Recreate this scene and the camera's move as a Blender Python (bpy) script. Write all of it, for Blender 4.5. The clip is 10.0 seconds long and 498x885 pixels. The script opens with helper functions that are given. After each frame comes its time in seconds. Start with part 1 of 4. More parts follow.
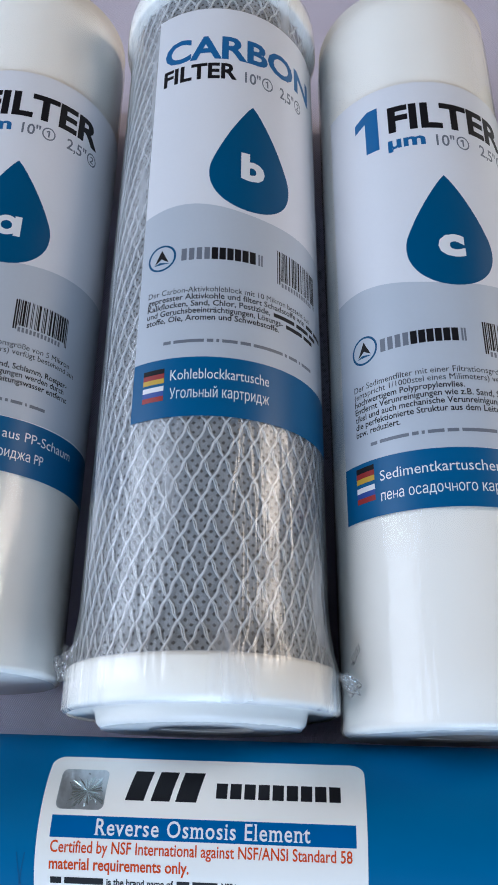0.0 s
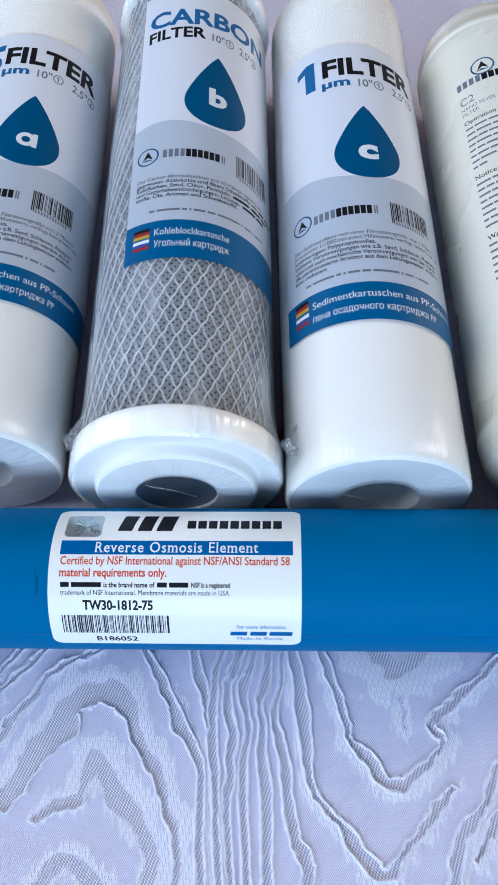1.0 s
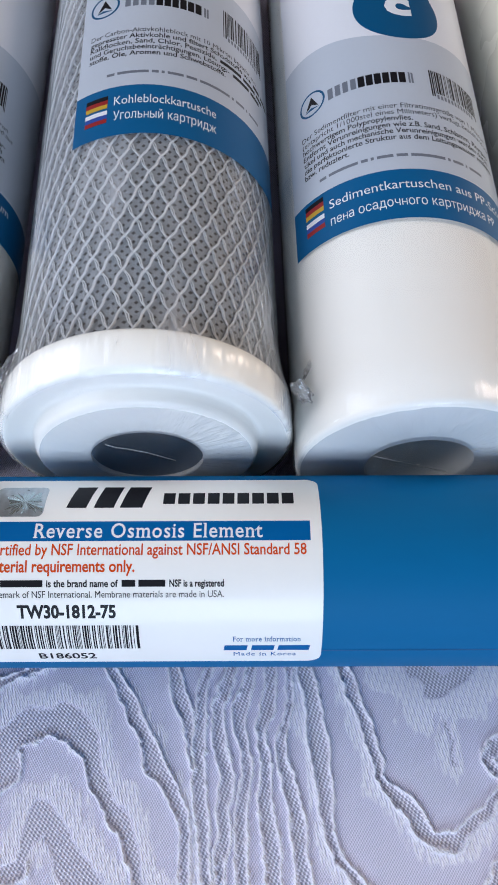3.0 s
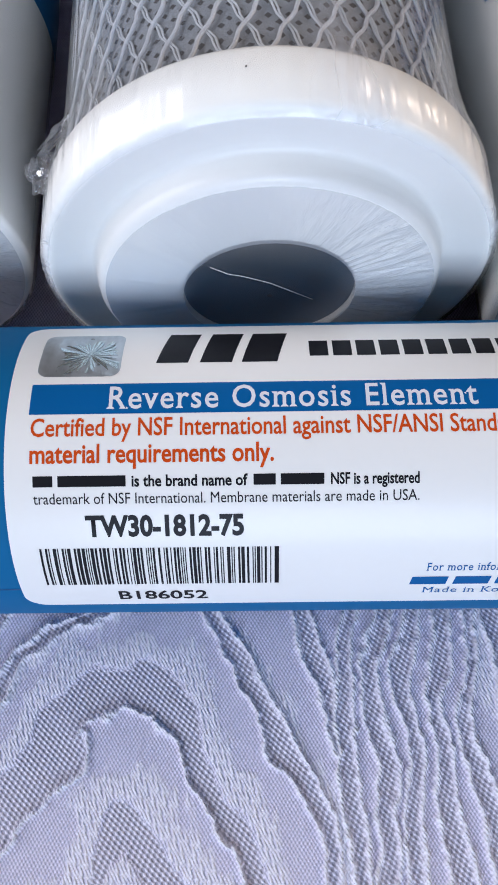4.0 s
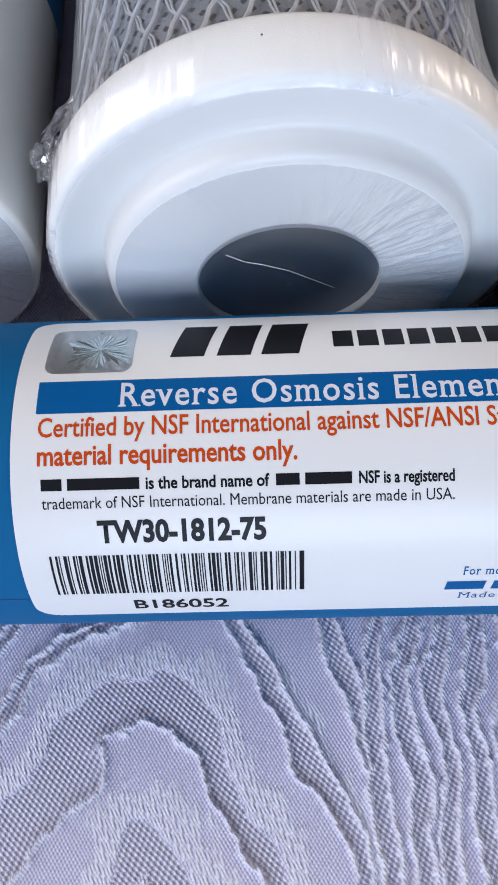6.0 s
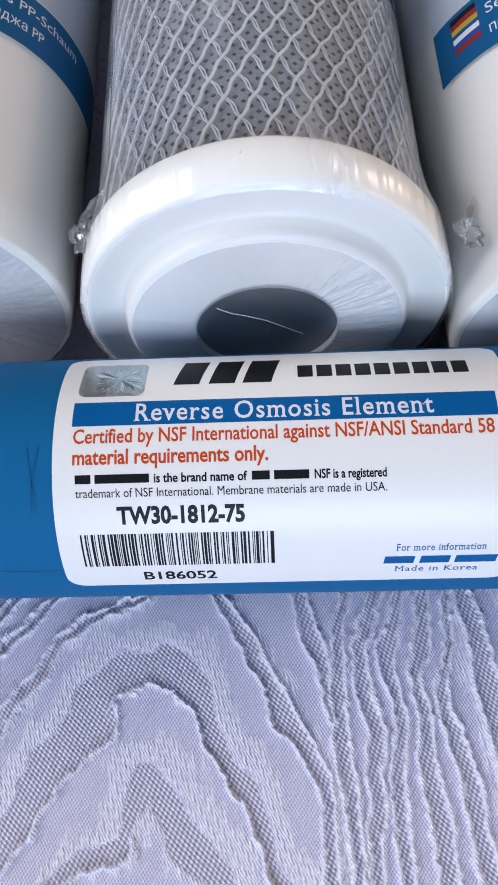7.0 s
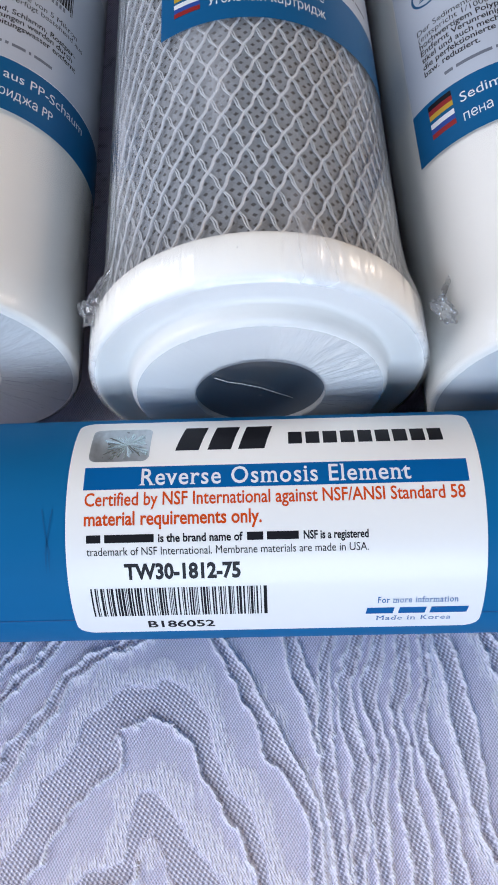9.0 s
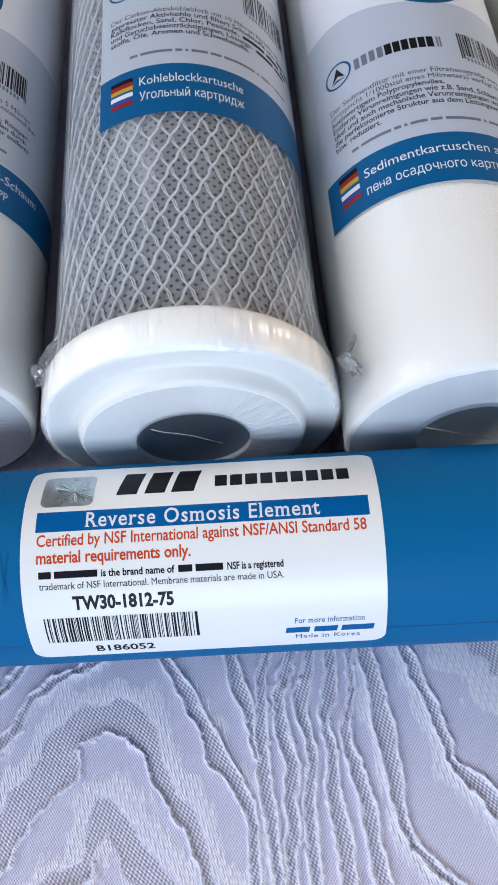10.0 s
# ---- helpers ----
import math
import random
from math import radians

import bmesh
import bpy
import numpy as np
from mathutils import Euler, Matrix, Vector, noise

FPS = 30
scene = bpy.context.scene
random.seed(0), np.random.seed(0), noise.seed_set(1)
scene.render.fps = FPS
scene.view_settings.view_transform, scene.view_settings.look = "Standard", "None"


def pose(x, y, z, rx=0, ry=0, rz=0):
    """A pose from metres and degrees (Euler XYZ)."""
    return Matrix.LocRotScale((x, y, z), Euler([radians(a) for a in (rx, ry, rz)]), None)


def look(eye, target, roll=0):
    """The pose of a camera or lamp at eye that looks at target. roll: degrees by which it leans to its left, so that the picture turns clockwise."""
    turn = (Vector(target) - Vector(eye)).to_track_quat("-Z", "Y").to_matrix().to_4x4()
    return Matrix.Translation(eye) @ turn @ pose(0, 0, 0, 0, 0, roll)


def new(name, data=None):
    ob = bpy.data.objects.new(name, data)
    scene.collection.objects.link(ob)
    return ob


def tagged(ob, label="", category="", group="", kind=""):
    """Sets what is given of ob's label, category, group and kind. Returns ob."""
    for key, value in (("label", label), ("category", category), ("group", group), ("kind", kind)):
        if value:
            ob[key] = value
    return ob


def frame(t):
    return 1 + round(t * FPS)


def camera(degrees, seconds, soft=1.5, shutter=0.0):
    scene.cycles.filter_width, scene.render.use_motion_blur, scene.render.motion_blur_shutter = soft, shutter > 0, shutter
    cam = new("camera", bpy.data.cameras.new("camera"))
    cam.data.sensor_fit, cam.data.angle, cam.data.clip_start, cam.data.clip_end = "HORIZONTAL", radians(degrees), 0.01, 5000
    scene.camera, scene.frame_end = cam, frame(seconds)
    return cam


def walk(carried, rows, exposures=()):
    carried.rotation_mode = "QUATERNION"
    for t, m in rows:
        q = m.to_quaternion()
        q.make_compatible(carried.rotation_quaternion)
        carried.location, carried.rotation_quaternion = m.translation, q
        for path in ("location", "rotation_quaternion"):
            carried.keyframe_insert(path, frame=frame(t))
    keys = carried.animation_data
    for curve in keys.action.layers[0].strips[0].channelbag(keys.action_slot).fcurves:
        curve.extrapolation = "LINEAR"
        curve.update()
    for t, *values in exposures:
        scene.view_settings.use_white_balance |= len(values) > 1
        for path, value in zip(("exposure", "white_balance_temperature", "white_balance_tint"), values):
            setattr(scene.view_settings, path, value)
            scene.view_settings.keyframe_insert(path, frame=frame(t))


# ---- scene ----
EXPOSURES = [(0, -0.34, 5700, 10), (0.5, -0.08, 5550, 10), (1, -0.11, 5450, 10), (1.5, -0.46, 5900, 12), (2, -0.34, 6000, 12), (2.5, -0.22, 6100, 14), (3, -0.22, 6100, 14), (4.5, -0.32, 6200, 18), (5.5, -0.35, 6200, 18), (8, -0.18, 6200, 17), (10, -0.16, 6100, 14)]
cam = camera(35.28, 10.0, soft=1.7)
PATH = [
    (0, 0.02047, 0.00903, 0.25223, 24.475, 3.516, 0.592),
    (0.5, 0.01934, -0.05024, 0.26957, 27.427, 2.856, 0.341),
    (1, 0.0258, -0.08823, 0.27561, 29.034, 1.725, -0.306),
    (1.5, 0.02877, -0.05784, 0.26818, 29.15, 0.968, -0.62),
    (2, 0.0296, -0.05006, 0.24255, 28.044, 0.187, -1.126),
    (2.5, 0.02667, -0.05343, 0.22993, 26.753, 0.095, -1.464),
    (3, 0.01778, -0.05939, 0.21263, 26.528, 0.019, -1.481),
    (3.2, 0.00227, -0.06263, 0.18286, 27.348, -0.328, -1.704),
    (4.3, -0.01008, -0.03857, 0.14401, 20.276, 1.17, -1.818),
    (4.5, -0.0107, -0.03783, 0.14285, 20.139, 1.213, -1.957),
    (5, -0.01064, -0.03893, 0.13511, 19.485, 1.613, -1.985),
    (5.5, -0.01063, -0.03763, 0.13357, 19.413, 1.847, -2.236),
    (5.7, -0.0104, -0.03765, 0.1336, 20.22, 1.95, -2.22),
    (6.8, -0.00637, -0.06183, 0.16463, 25.241, 2.931, -1.649),
    (7, -0.00486, -0.0617, 0.16553, 25.701, 2.904, -1.631),
    (7.5, -0.00428, -0.05861, 0.17145, 24.875, 2.339, -1.606),
    (8, -0.0059, -0.05825, 0.1814, 26.058, 1.937, -1.62),
    (8.5, -0.00846, -0.05587, 0.18393, 26.025, 1.78, -1.628),
    (9, -0.00526, -0.05719, 0.1832, 25.741, 2.072, -1.955),
    (9.5, 0.00094, -0.05394, 0.19168, 25.241, 2.137, -2.766),
    (10, 0.00914, -0.06246, 0.20546, 26.891, 2.3, -3.76),
]
walk(cam, [(t, pose(*row)) for t, *row in PATH], EXPOSURES)

# ---- light ----
world = bpy.data.worlds.new("world")
scene.world = world
world.use_nodes = True
wn = world.node_tree
sky = wn.nodes.new("ShaderNodeTexSky")
sky.sky_type, sky.sun_disc, sky.sun_elevation, sky.sun_rotation = "NISHITA", False, radians(40), radians(-100)
wn.nodes["Background"].inputs["Strength"].default_value = 0.1
wn.links.new(sky.outputs[0], wn.nodes["Background"].inputs["Color"])


def assumed_window_light(name, m, w, h, watts, colour):
    lamp = bpy.data.lights.new(name, "AREA")
    lamp.shape, lamp.size, lamp.size_y, lamp.energy, lamp.color = "RECTANGLE", w, h, watts, colour
    ob = new(name, lamp)
    ob.matrix_world = m
    return ob


# one added lamp in each unseen wall opening, in place of the sky's light
assumed_window_light("assumed_window_light", look((-1.43, 0.25, 1.05), (0, 0.25, 1.05)), 1.4, 1.3, 28, (0.95, 0.97, 1.0))
# the south and east lamps are fill, added without a seen window
assumed_window_light("assumed_window_light", look((0.1, -1.63, 0.85), (0.1, 0, 0.85)), 1.2, 0.9, 34, (0.68, 0.83, 1.0))
assumed_window_light("assumed_window_light", look((1.98, 0.9, 1.0), (0, 0.9, 1.0)), 0.5, 1.0, 26, (1.0, 0.80, 0.60))


# ---- materials ----
def node(nt, kind, **values):
    n = nt.nodes.new(kind)
    for key, value in values.items():
        n.inputs[key.replace("_", " ")].default_value = value
    return n


def maths(nt, op, a, b=0.0):
    n = nt.nodes.new("ShaderNodeMath")
    n.operation = op
    for i, q in enumerate((a, b)):
        if isinstance(q, (int, float)):
            n.inputs[i].default_value = q
        else:
            nt.links.new(q, n.inputs[i])
    return n.outputs[0]


def mix_colour(nt, fac, a, b):
    n = nt.nodes.new("ShaderNodeMix")
    n.data_type = "RGBA"
    nt.links.new(fac, n.inputs["Factor"])
    for key, q in (("A", a), ("B", b)):
        sockets = [i for i in n.inputs if i.name == key and i.type == "RGBA"]
        if isinstance(q, tuple):
            sockets[0].default_value = (*q, 1)
        else:
            nt.links.new(q, sockets[0])
    return [o for o in n.outputs if o.type == "RGBA"][0]


def surface(name, colour, rough=0.5, metal=0.0, vary=0.08, scale=60.0, fine=900.0, bump=0.1, height=0.0002, coat=0.0, stretch=(1, 1, 1), sheen=0.0, sub=0.0, spec=0.5):
    """A surface whose colour varies at two scales, with fine relief."""
    m = bpy.data.materials.new(name)
    m.use_nodes = True
    nt = m.node_tree
    b = nt.nodes["Principled BSDF"]
    tc = nt.nodes.new("ShaderNodeTexCoord")
    mp = nt.nodes.new("ShaderNodeMapping")
    mp.inputs["Scale"].default_value = stretch
    nt.links.new(tc.outputs["Object"], mp.inputs["Vector"])
    n1 = node(nt, "ShaderNodeTexNoise", Scale=scale, Detail=3.0)
    n2 = node(nt, "ShaderNodeTexNoise", Scale=fine, Detail=2.0)
    for n in (n1, n2):
        nt.links.new(mp.outputs[0], n.inputs["Vector"])
    both = maths(nt, "ADD", maths(nt, "MULTIPLY", n1.outputs["Fac"], 0.6), maths(nt, "MULTIPLY", n2.outputs["Fac"], 0.4))
    lo = tuple(c * (1 - vary) for c in colour)
    hi = tuple(min(1, c * (1 + vary)) for c in colour)
    nt.links.new(mix_colour(nt, both, lo, hi), b.inputs["Base Color"])
    b.inputs["Metallic"].default_value = metal
    b.inputs["Coat Weight"].default_value = coat
    b.inputs["Coat Roughness"].default_value = 0.12
    b.inputs["Sheen Weight"].default_value = sheen
    b.inputs["Specular IOR Level"].default_value = spec
    b.inputs["Subsurface Weight"].default_value = sub
    b.inputs["Subsurface Radius"].default_value = (0.003, 0.003, 0.003)
    nt.links.new(maths(nt, "ADD", maths(nt, "MULTIPLY", n1.outputs["Fac"], 0.12), rough - 0.06), b.inputs["Roughness"])
    bp = node(nt, "ShaderNodeBump", Strength=bump, Distance=height)
    nt.links.new(n2.outputs["Fac"], bp.inputs["Height"])
    nt.links.new(bp.outputs[0], b.inputs["Normal"])
    return m


def film_material(name, gloss=0.6, rough=0.09, milky=0.008, stretch=(110, 28, 110), height=0.0016, strength=0.7, ior=1.58, radial=False, painted_sheen=0.0):
    """Clear shrink film: transparent, with a wrinkled gloss that grows to the edges."""
    m = bpy.data.materials.new(name)
    m.use_nodes = True
    nt = m.node_tree
    nt.nodes.remove(nt.nodes["Principled BSDF"])
    out = nt.nodes["Material Output"]
    tc = nt.nodes.new("ShaderNodeTexCoord")
    mp = nt.nodes.new("ShaderNodeMapping")
    mp.inputs["Scale"].default_value = stretch
    nt.links.new(tc.outputs["Object"], mp.inputs["Vector"])
    n1 = node(nt, "ShaderNodeTexNoise", Scale=1.0, Detail=4.0, Distortion=0.6)
    if radial:
        # pleats that run to the middle of the end
        sp = nt.nodes.new("ShaderNodeSeparateXYZ")
        nt.links.new(tc.outputs["Object"], sp.inputs[0])
        far = maths(nt, "SQRT", maths(nt, "ADD", maths(nt, "POWER", sp.outputs["X"], 2.0), maths(nt, "POWER", sp.outputs["Z"], 2.0)))
        turn = nt.nodes.new("ShaderNodeCombineXYZ")
        nt.links.new(maths(nt, "MULTIPLY", maths(nt, "DIVIDE", sp.outputs["X"], far), 9.0), turn.inputs[0])
        nt.links.new(maths(nt, "MULTIPLY", far, 90.0), turn.inputs[1])
        nt.links.new(maths(nt, "MULTIPLY", maths(nt, "DIVIDE", sp.outputs["Z"], far), 9.0), turn.inputs[2])
        nt.links.new(turn.outputs[0], n1.inputs["Vector"])
    else:
        nt.links.new(mp.outputs[0], n1.inputs["Vector"])
    bp = node(nt, "ShaderNodeBump", Strength=strength, Distance=height)
    folds = n1.outputs["Fac"]
    if radial:
        folds = maths(nt, "MULTIPLY", folds, maths(nt, "MINIMUM", maths(nt, "MAXIMUM", maths(nt, "MULTIPLY", maths(nt, "ADD", sp.outputs["X"], 0.002), 45.0), 0.12), 1.0))
    nt.links.new(folds, bp.inputs["Height"])
    clear = nt.nodes.new("ShaderNodeBsdfTransparent")
    white = node(nt, "ShaderNodeBsdfDiffuse", Color=(0.85, 0.87, 0.9, 1))
    gl = node(nt, "ShaderNodeBsdfGlossy", Roughness=rough)
    fr = node(nt, "ShaderNodeFresnel", IOR=ior)
    for n in (gl, fr, white):
        nt.links.new(bp.outputs[0], n.inputs["Normal"])
    a = nt.nodes.new("ShaderNodeMixShader")
    a.inputs[0].default_value = milky
    if painted_sheen:
        # patches of white haze painted in for the film's reflections
        haze = node(nt, "ShaderNodeTexNoise", Scale=0.55, Detail=2.0)
        nt.links.new(mp.outputs[0], haze.inputs["Vector"])
        rng = nt.nodes.new("ShaderNodeMapRange")
        for key, value in (("From Min", 0.50), ("From Max", 0.68), ("To Min", milky), ("To Max", milky + painted_sheen)):
            rng.inputs[key].default_value = value
        nt.links.new(haze.outputs["Fac"], rng.inputs["Value"])
        nt.links.new(rng.outputs[0], a.inputs[0])
    nt.links.new(clear.outputs[0], a.inputs[1])
    nt.links.new(white.outputs[0], a.inputs[2])
    c = nt.nodes.new("ShaderNodeMixShader")
    nt.links.new(maths(nt, "MULTIPLY", fr.outputs[0], gloss), c.inputs[0])
    nt.links.new(a.outputs[0], c.inputs[1])
    nt.links.new(gl.outputs[0], c.inputs[2])
    nt.links.new(c.outputs[0], out.inputs["Surface"])
    return m


def fleece_material():
    """Grey non-woven fleece with a lattice of small punched holes."""
    m = surface("fleece", (0.26, 0.28, 0.30), 0.8, 0, 0.3, 300, 1500, 0.7, 0.0004)
    nt = m.node_tree
    b = nt.nodes["Principled BSDF"]
    old = b.inputs["Base Color"].links[0].from_socket
    tc = nt.nodes.new("ShaderNodeTexCoord")
    sp = nt.nodes.new("ShaderNodeSeparateXYZ")
    nt.links.new(tc.outputs["Object"], sp.inputs[0])
    wob = node(nt, "ShaderNodeTexNoise", Scale=220.0)
    nt.links.new(tc.outputs["Object"], wob.inputs["Vector"])
    w = maths(nt, "MULTIPLY", maths(nt, "SUBTRACT", wob.outputs["Fac"], 0.5), 0.0012)
    u = maths(nt, "ADD", maths(nt, "MULTIPLY", maths(nt, "ARCTAN2", sp.outputs["X"], sp.outputs["Z"]), 0.0325), w)
    v = maths(nt, "ADD", sp.outputs["Y"], w)
    k = 2 * math.pi / 0.0027
    s1 = maths(nt, "SINE", maths(nt, "MULTIPLY", maths(nt, "ADD", u, v), k))
    s2 = maths(nt, "SINE", maths(nt, "MULTIPLY", maths(nt, "SUBTRACT", u, v), k))
    low = maths(nt, "MINIMUM", s1, s2)
    dots = nt.nodes.new("ShaderNodeMapRange")
    dots.inputs["From Min"].default_value, dots.inputs["From Max"].default_value = 0.20, 0.36
    nt.links.new(low, dots.inputs["Value"])
    nt.links.new(mix_colour(nt, dots.outputs[0], old, (0.02, 0.021, 0.023)), b.inputs["Base Color"])
    return m


def cloth_material():
    """White damask: a fine ribbed ground, pebbled figure and raised satin cords."""
    m = bpy.data.materials.new("damask")
    m.use_nodes = True
    nt = m.node_tree
    b = nt.nodes["Principled BSDF"]
    tc = nt.nodes.new("ShaderNodeTexCoord")
    sp = nt.nodes.new("ShaderNodeSeparateXYZ")
    nt.links.new(tc.outputs["Object"], sp.inputs[0])
    wv = nt.nodes.new("ShaderNodeAttribute")
    wv.attribute_name = "weave"
    cd = nt.nodes.new("ShaderNodeAttribute")
    cd.attribute_name = "cord"
    st = nt.nodes.new("ShaderNodeAttribute")
    st.attribute_name = "satin"
    x, y = sp.outputs["X"], sp.outputs["Y"]

    def wave(q, period):
        return maths(nt, "SINE", maths(nt, "MULTIPLY", q, 2 * math.pi / period))
    rough_noise = node(nt, "ShaderNodeTexNoise", Scale=700.0, Detail=3.0)
    nt.links.new(tc.outputs["Object"], rough_noise.inputs["Vector"])
    big = node(nt, "ShaderNodeTexNoise", Scale=28.0, Detail=3.0)
    nt.links.new(tc.outputs["Object"], big.inputs["Vector"])
    jit = maths(nt, "MULTIPLY", rough_noise.outputs["Fac"], 0.00035)
    xj = maths(nt, "ADD", x, jit)
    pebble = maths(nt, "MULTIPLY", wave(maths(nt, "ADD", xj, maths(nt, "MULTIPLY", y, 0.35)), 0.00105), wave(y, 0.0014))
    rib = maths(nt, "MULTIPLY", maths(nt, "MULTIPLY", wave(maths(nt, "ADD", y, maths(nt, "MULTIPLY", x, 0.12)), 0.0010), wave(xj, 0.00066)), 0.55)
    floats = maths(nt, "MULTIPLY", maths(nt, "MULTIPLY", wave(maths(nt, "ADD", xj, maths(nt, "MULTIPLY", y, 0.12)), 0.0010), maths(nt, "ADD", wave(maths(nt, "ADD", y, maths(nt, "MULTIPLY", x, 1.7)), 0.0034), 0.6)), 0.7)
    satin = maths(nt, "MULTIPLY", wave(maths(nt, "ADD", maths(nt, "MULTIPLY", xj, 0.8), y), 0.00085), 0.4)
    a = maths(nt, "MULTIPLY", pebble, wv.outputs["Fac"])
    g = maths(nt, "MULTIPLY", rib, maths(nt, "SUBTRACT", 1.0, wv.outputs["Fac"]))
    s = maths(nt, "MULTIPLY", satin, cd.outputs["Fac"])
    s = maths(nt, "ADD", s, maths(nt, "MULTIPLY", floats, st.outputs["Fac"]))
    h = maths(nt, "ADD", maths(nt, "ADD", maths(nt, "ADD", a, g), s), maths(nt, "MULTIPLY", rough_noise.outputs["Fac"], 0.8))
    bp = node(nt, "ShaderNodeBump", Strength=0.8, Distance=0.0002)
    nt.links.new(h, bp.inputs["Height"])
    nt.links.new(bp.outputs[0], b.inputs["Normal"])
    ground = mix_colour(nt, big.outputs["Fac"], (0.82, 0.765, 0.93), (0.88, 0.83, 0.97))
    # shade between the raised pebbles put into the colour
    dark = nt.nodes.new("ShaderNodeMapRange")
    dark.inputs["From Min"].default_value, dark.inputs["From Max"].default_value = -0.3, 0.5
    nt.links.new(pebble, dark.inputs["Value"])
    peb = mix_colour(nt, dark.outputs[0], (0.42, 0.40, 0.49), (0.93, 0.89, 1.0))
    # rib hollows coloured darker, standing for the shade between threads
    rib_shade = nt.nodes.new("ShaderNodeMapRange")
    rib_shade.inputs["From Min"].default_value, rib_shade.inputs["From Max"].default_value = -0.35, 0.2
    nt.links.new(rib, rib_shade.inputs["Value"])
    ground = mix_colour(nt, rib_shade.outputs[0], (0.54, 0.52, 0.655), ground)
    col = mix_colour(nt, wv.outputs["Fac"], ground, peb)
    # thread shading painted in: gaps between the satin floats go darker
    dash = nt.nodes.new("ShaderNodeMapRange")
    dash.inputs["From Min"].default_value, dash.inputs["From Max"].default_value = -0.7, 0.25
    nt.links.new(floats, dash.inputs["Value"])
    thread = mix_colour(nt, dash.outputs[0], (0.78, 0.75, 0.89), (0.97, 0.94, 1.0))
    col = mix_colour(nt, maths(nt, "MULTIPLY", st.outputs["Fac"], 0.9), col, thread)
    # painted shade again, in the hollows of the cord's twist
    twist = nt.nodes.new("ShaderNodeMapRange")
    twist.inputs["From Min"].default_value, twist.inputs["From Max"].default_value = -1.0, 0.1
    nt.links.new(satin, twist.inputs["Value"])
    col = mix_colour(nt, cd.outputs["Fac"], col, mix_colour(nt, twist.outputs[0], (0.80, 0.78, 0.87), (0.97, 0.96, 1.0)))
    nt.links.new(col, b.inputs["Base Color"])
    nt.links.new(maths(nt, "SUBTRACT", 0.75, maths(nt, "MULTIPLY", cd.outputs["Fac"], 0.3)), b.inputs["Roughness"])
    b.inputs["Sheen Weight"].default_value = 0.15
    return m


PLASTIC = surface("white_plastic", (0.91, 0.90, 0.85), 0.42, 0, 0.03, 40, 500, 0.05, coat=0.08, sub=0.15)
FOAM = surface("pressed_fibre", (0.87, 0.845, 0.785), 0.75, 0, 0.03, 60, 2200, 0.14, 0.0003, stretch=(1, 0.35, 1), sub=0.1)
CREAM = surface("cream_plastic", (0.87, 0.83, 0.69), 0.28, 0, 0.03, 30, 600, 0.04, coat=0.3)
CARBON = surface("carbon_block", (0.03, 0.03, 0.032), 0.9, 0, 0.3, 200, 1500, 0.6)
LINER = surface("grey_liner", (0.24, 0.26, 0.29), 0.5, 0, 0.1, 60, 600, 0.1)
FLEECE = fleece_material()
STRAND = surface("net_plastic", (0.64, 0.66, 0.68), 0.28, 0, 0.05, 120, 900, 0.05, sub=0.2)
STRAND_CLEAR = surface("net_plastic_dull", (0.62, 0.64, 0.66), 0.18, 0, 0.06, 120, 900, 0.05, coat=0.5)
FILM = film_material("shrink_film")
# white haze in this film's colour stands for the sheen over the net
FILM_NET = film_material("loose_film", 1.25, 0.27, 0.09, (130, 18, 130), 0.0018, 0.8, 1.7, painted_sheen=0.35)
FILM_FACE = film_material("pleated_film_end", 0.3, 0.34, 0.34, (1, 1, 1), 0.0020, 0.8, radial=True)
FILM_HOLE = film_material("shrink_film_end", 0.25, 0.35, 0.012, (90, 90, 90), 0.0003, 0.25)
FILM_LUMP = film_material("crumpled_film", 0.8, 0.06, 0.07, (300, 300, 300), 0.001, 0.9)
BLUE = surface("blue_wrap", (0.001, 0.132, 0.315), 0.6, 0, 0.08, 35, 300, 0.06, 0.0003, spec=0.15, stretch=(0.4, 1, 1))
PAPER = surface("glossy_label", (0.93, 0.92, 0.87), 0.4, 0, 0.02, 60, 900, 0.03, coat=0.1)
LABEL = surface("printed_label", (0.80, 0.81, 0.85), 0.42, 0, 0.03, 50, 900, 0.03, coat=0.25)
LABEL_GREY = surface("label_grey", (0.52, 0.565, 0.63), 0.42, 0, 0.04, 50, 900, 0.03)
DROP = surface("ink_petrol", (0.001, 0.082, 0.20), 0.35, 0, 0.06, 80, 900, 0.02, spec=0.25)
BAND = surface("ink_blue_band", (0.004, 0.108, 0.27), 0.38, 0, 0.08, 60, 900, 0.02, spec=0.25)
TITLE_BLUE = surface("ink_title_blue", (0.012, 0.13, 0.34), 0.4, 0, 0.05, 80, 900, 0.02)
BAND_M = surface("ink_membrane_band", (0.001, 0.115, 0.34), 0.4, 0, 0.05, 60, 900, 0.02, spec=0.15)
INK = surface("ink_black", (0.008, 0.008, 0.011), 0.45, 0, 0.2, 80, 900, 0.02, spec=0.2)
INK_GREY = surface("ink_grey", (0.16, 0.18, 0.22), 0.45, 0, 0.1, 80, 900, 0.02)
INK_WHITE = surface("ink_white", (0.82, 0.83, 0.85), 0.4, 0, 0.02, 80, 900, 0.02)
INK_RED = surface("ink_red", (0.64, 0.072, 0.004), 0.45, 0, 0.1, 80, 900, 0.02, spec=0.15)
RED = surface("flag_red", (0.30, 0.015, 0.015), 0.4, 0, 0.05, 80, 900, 0.02)
GOLD = surface("flag_gold", (0.58, 0.36, 0.03), 0.4, 0, 0.05, 80, 900, 0.02)
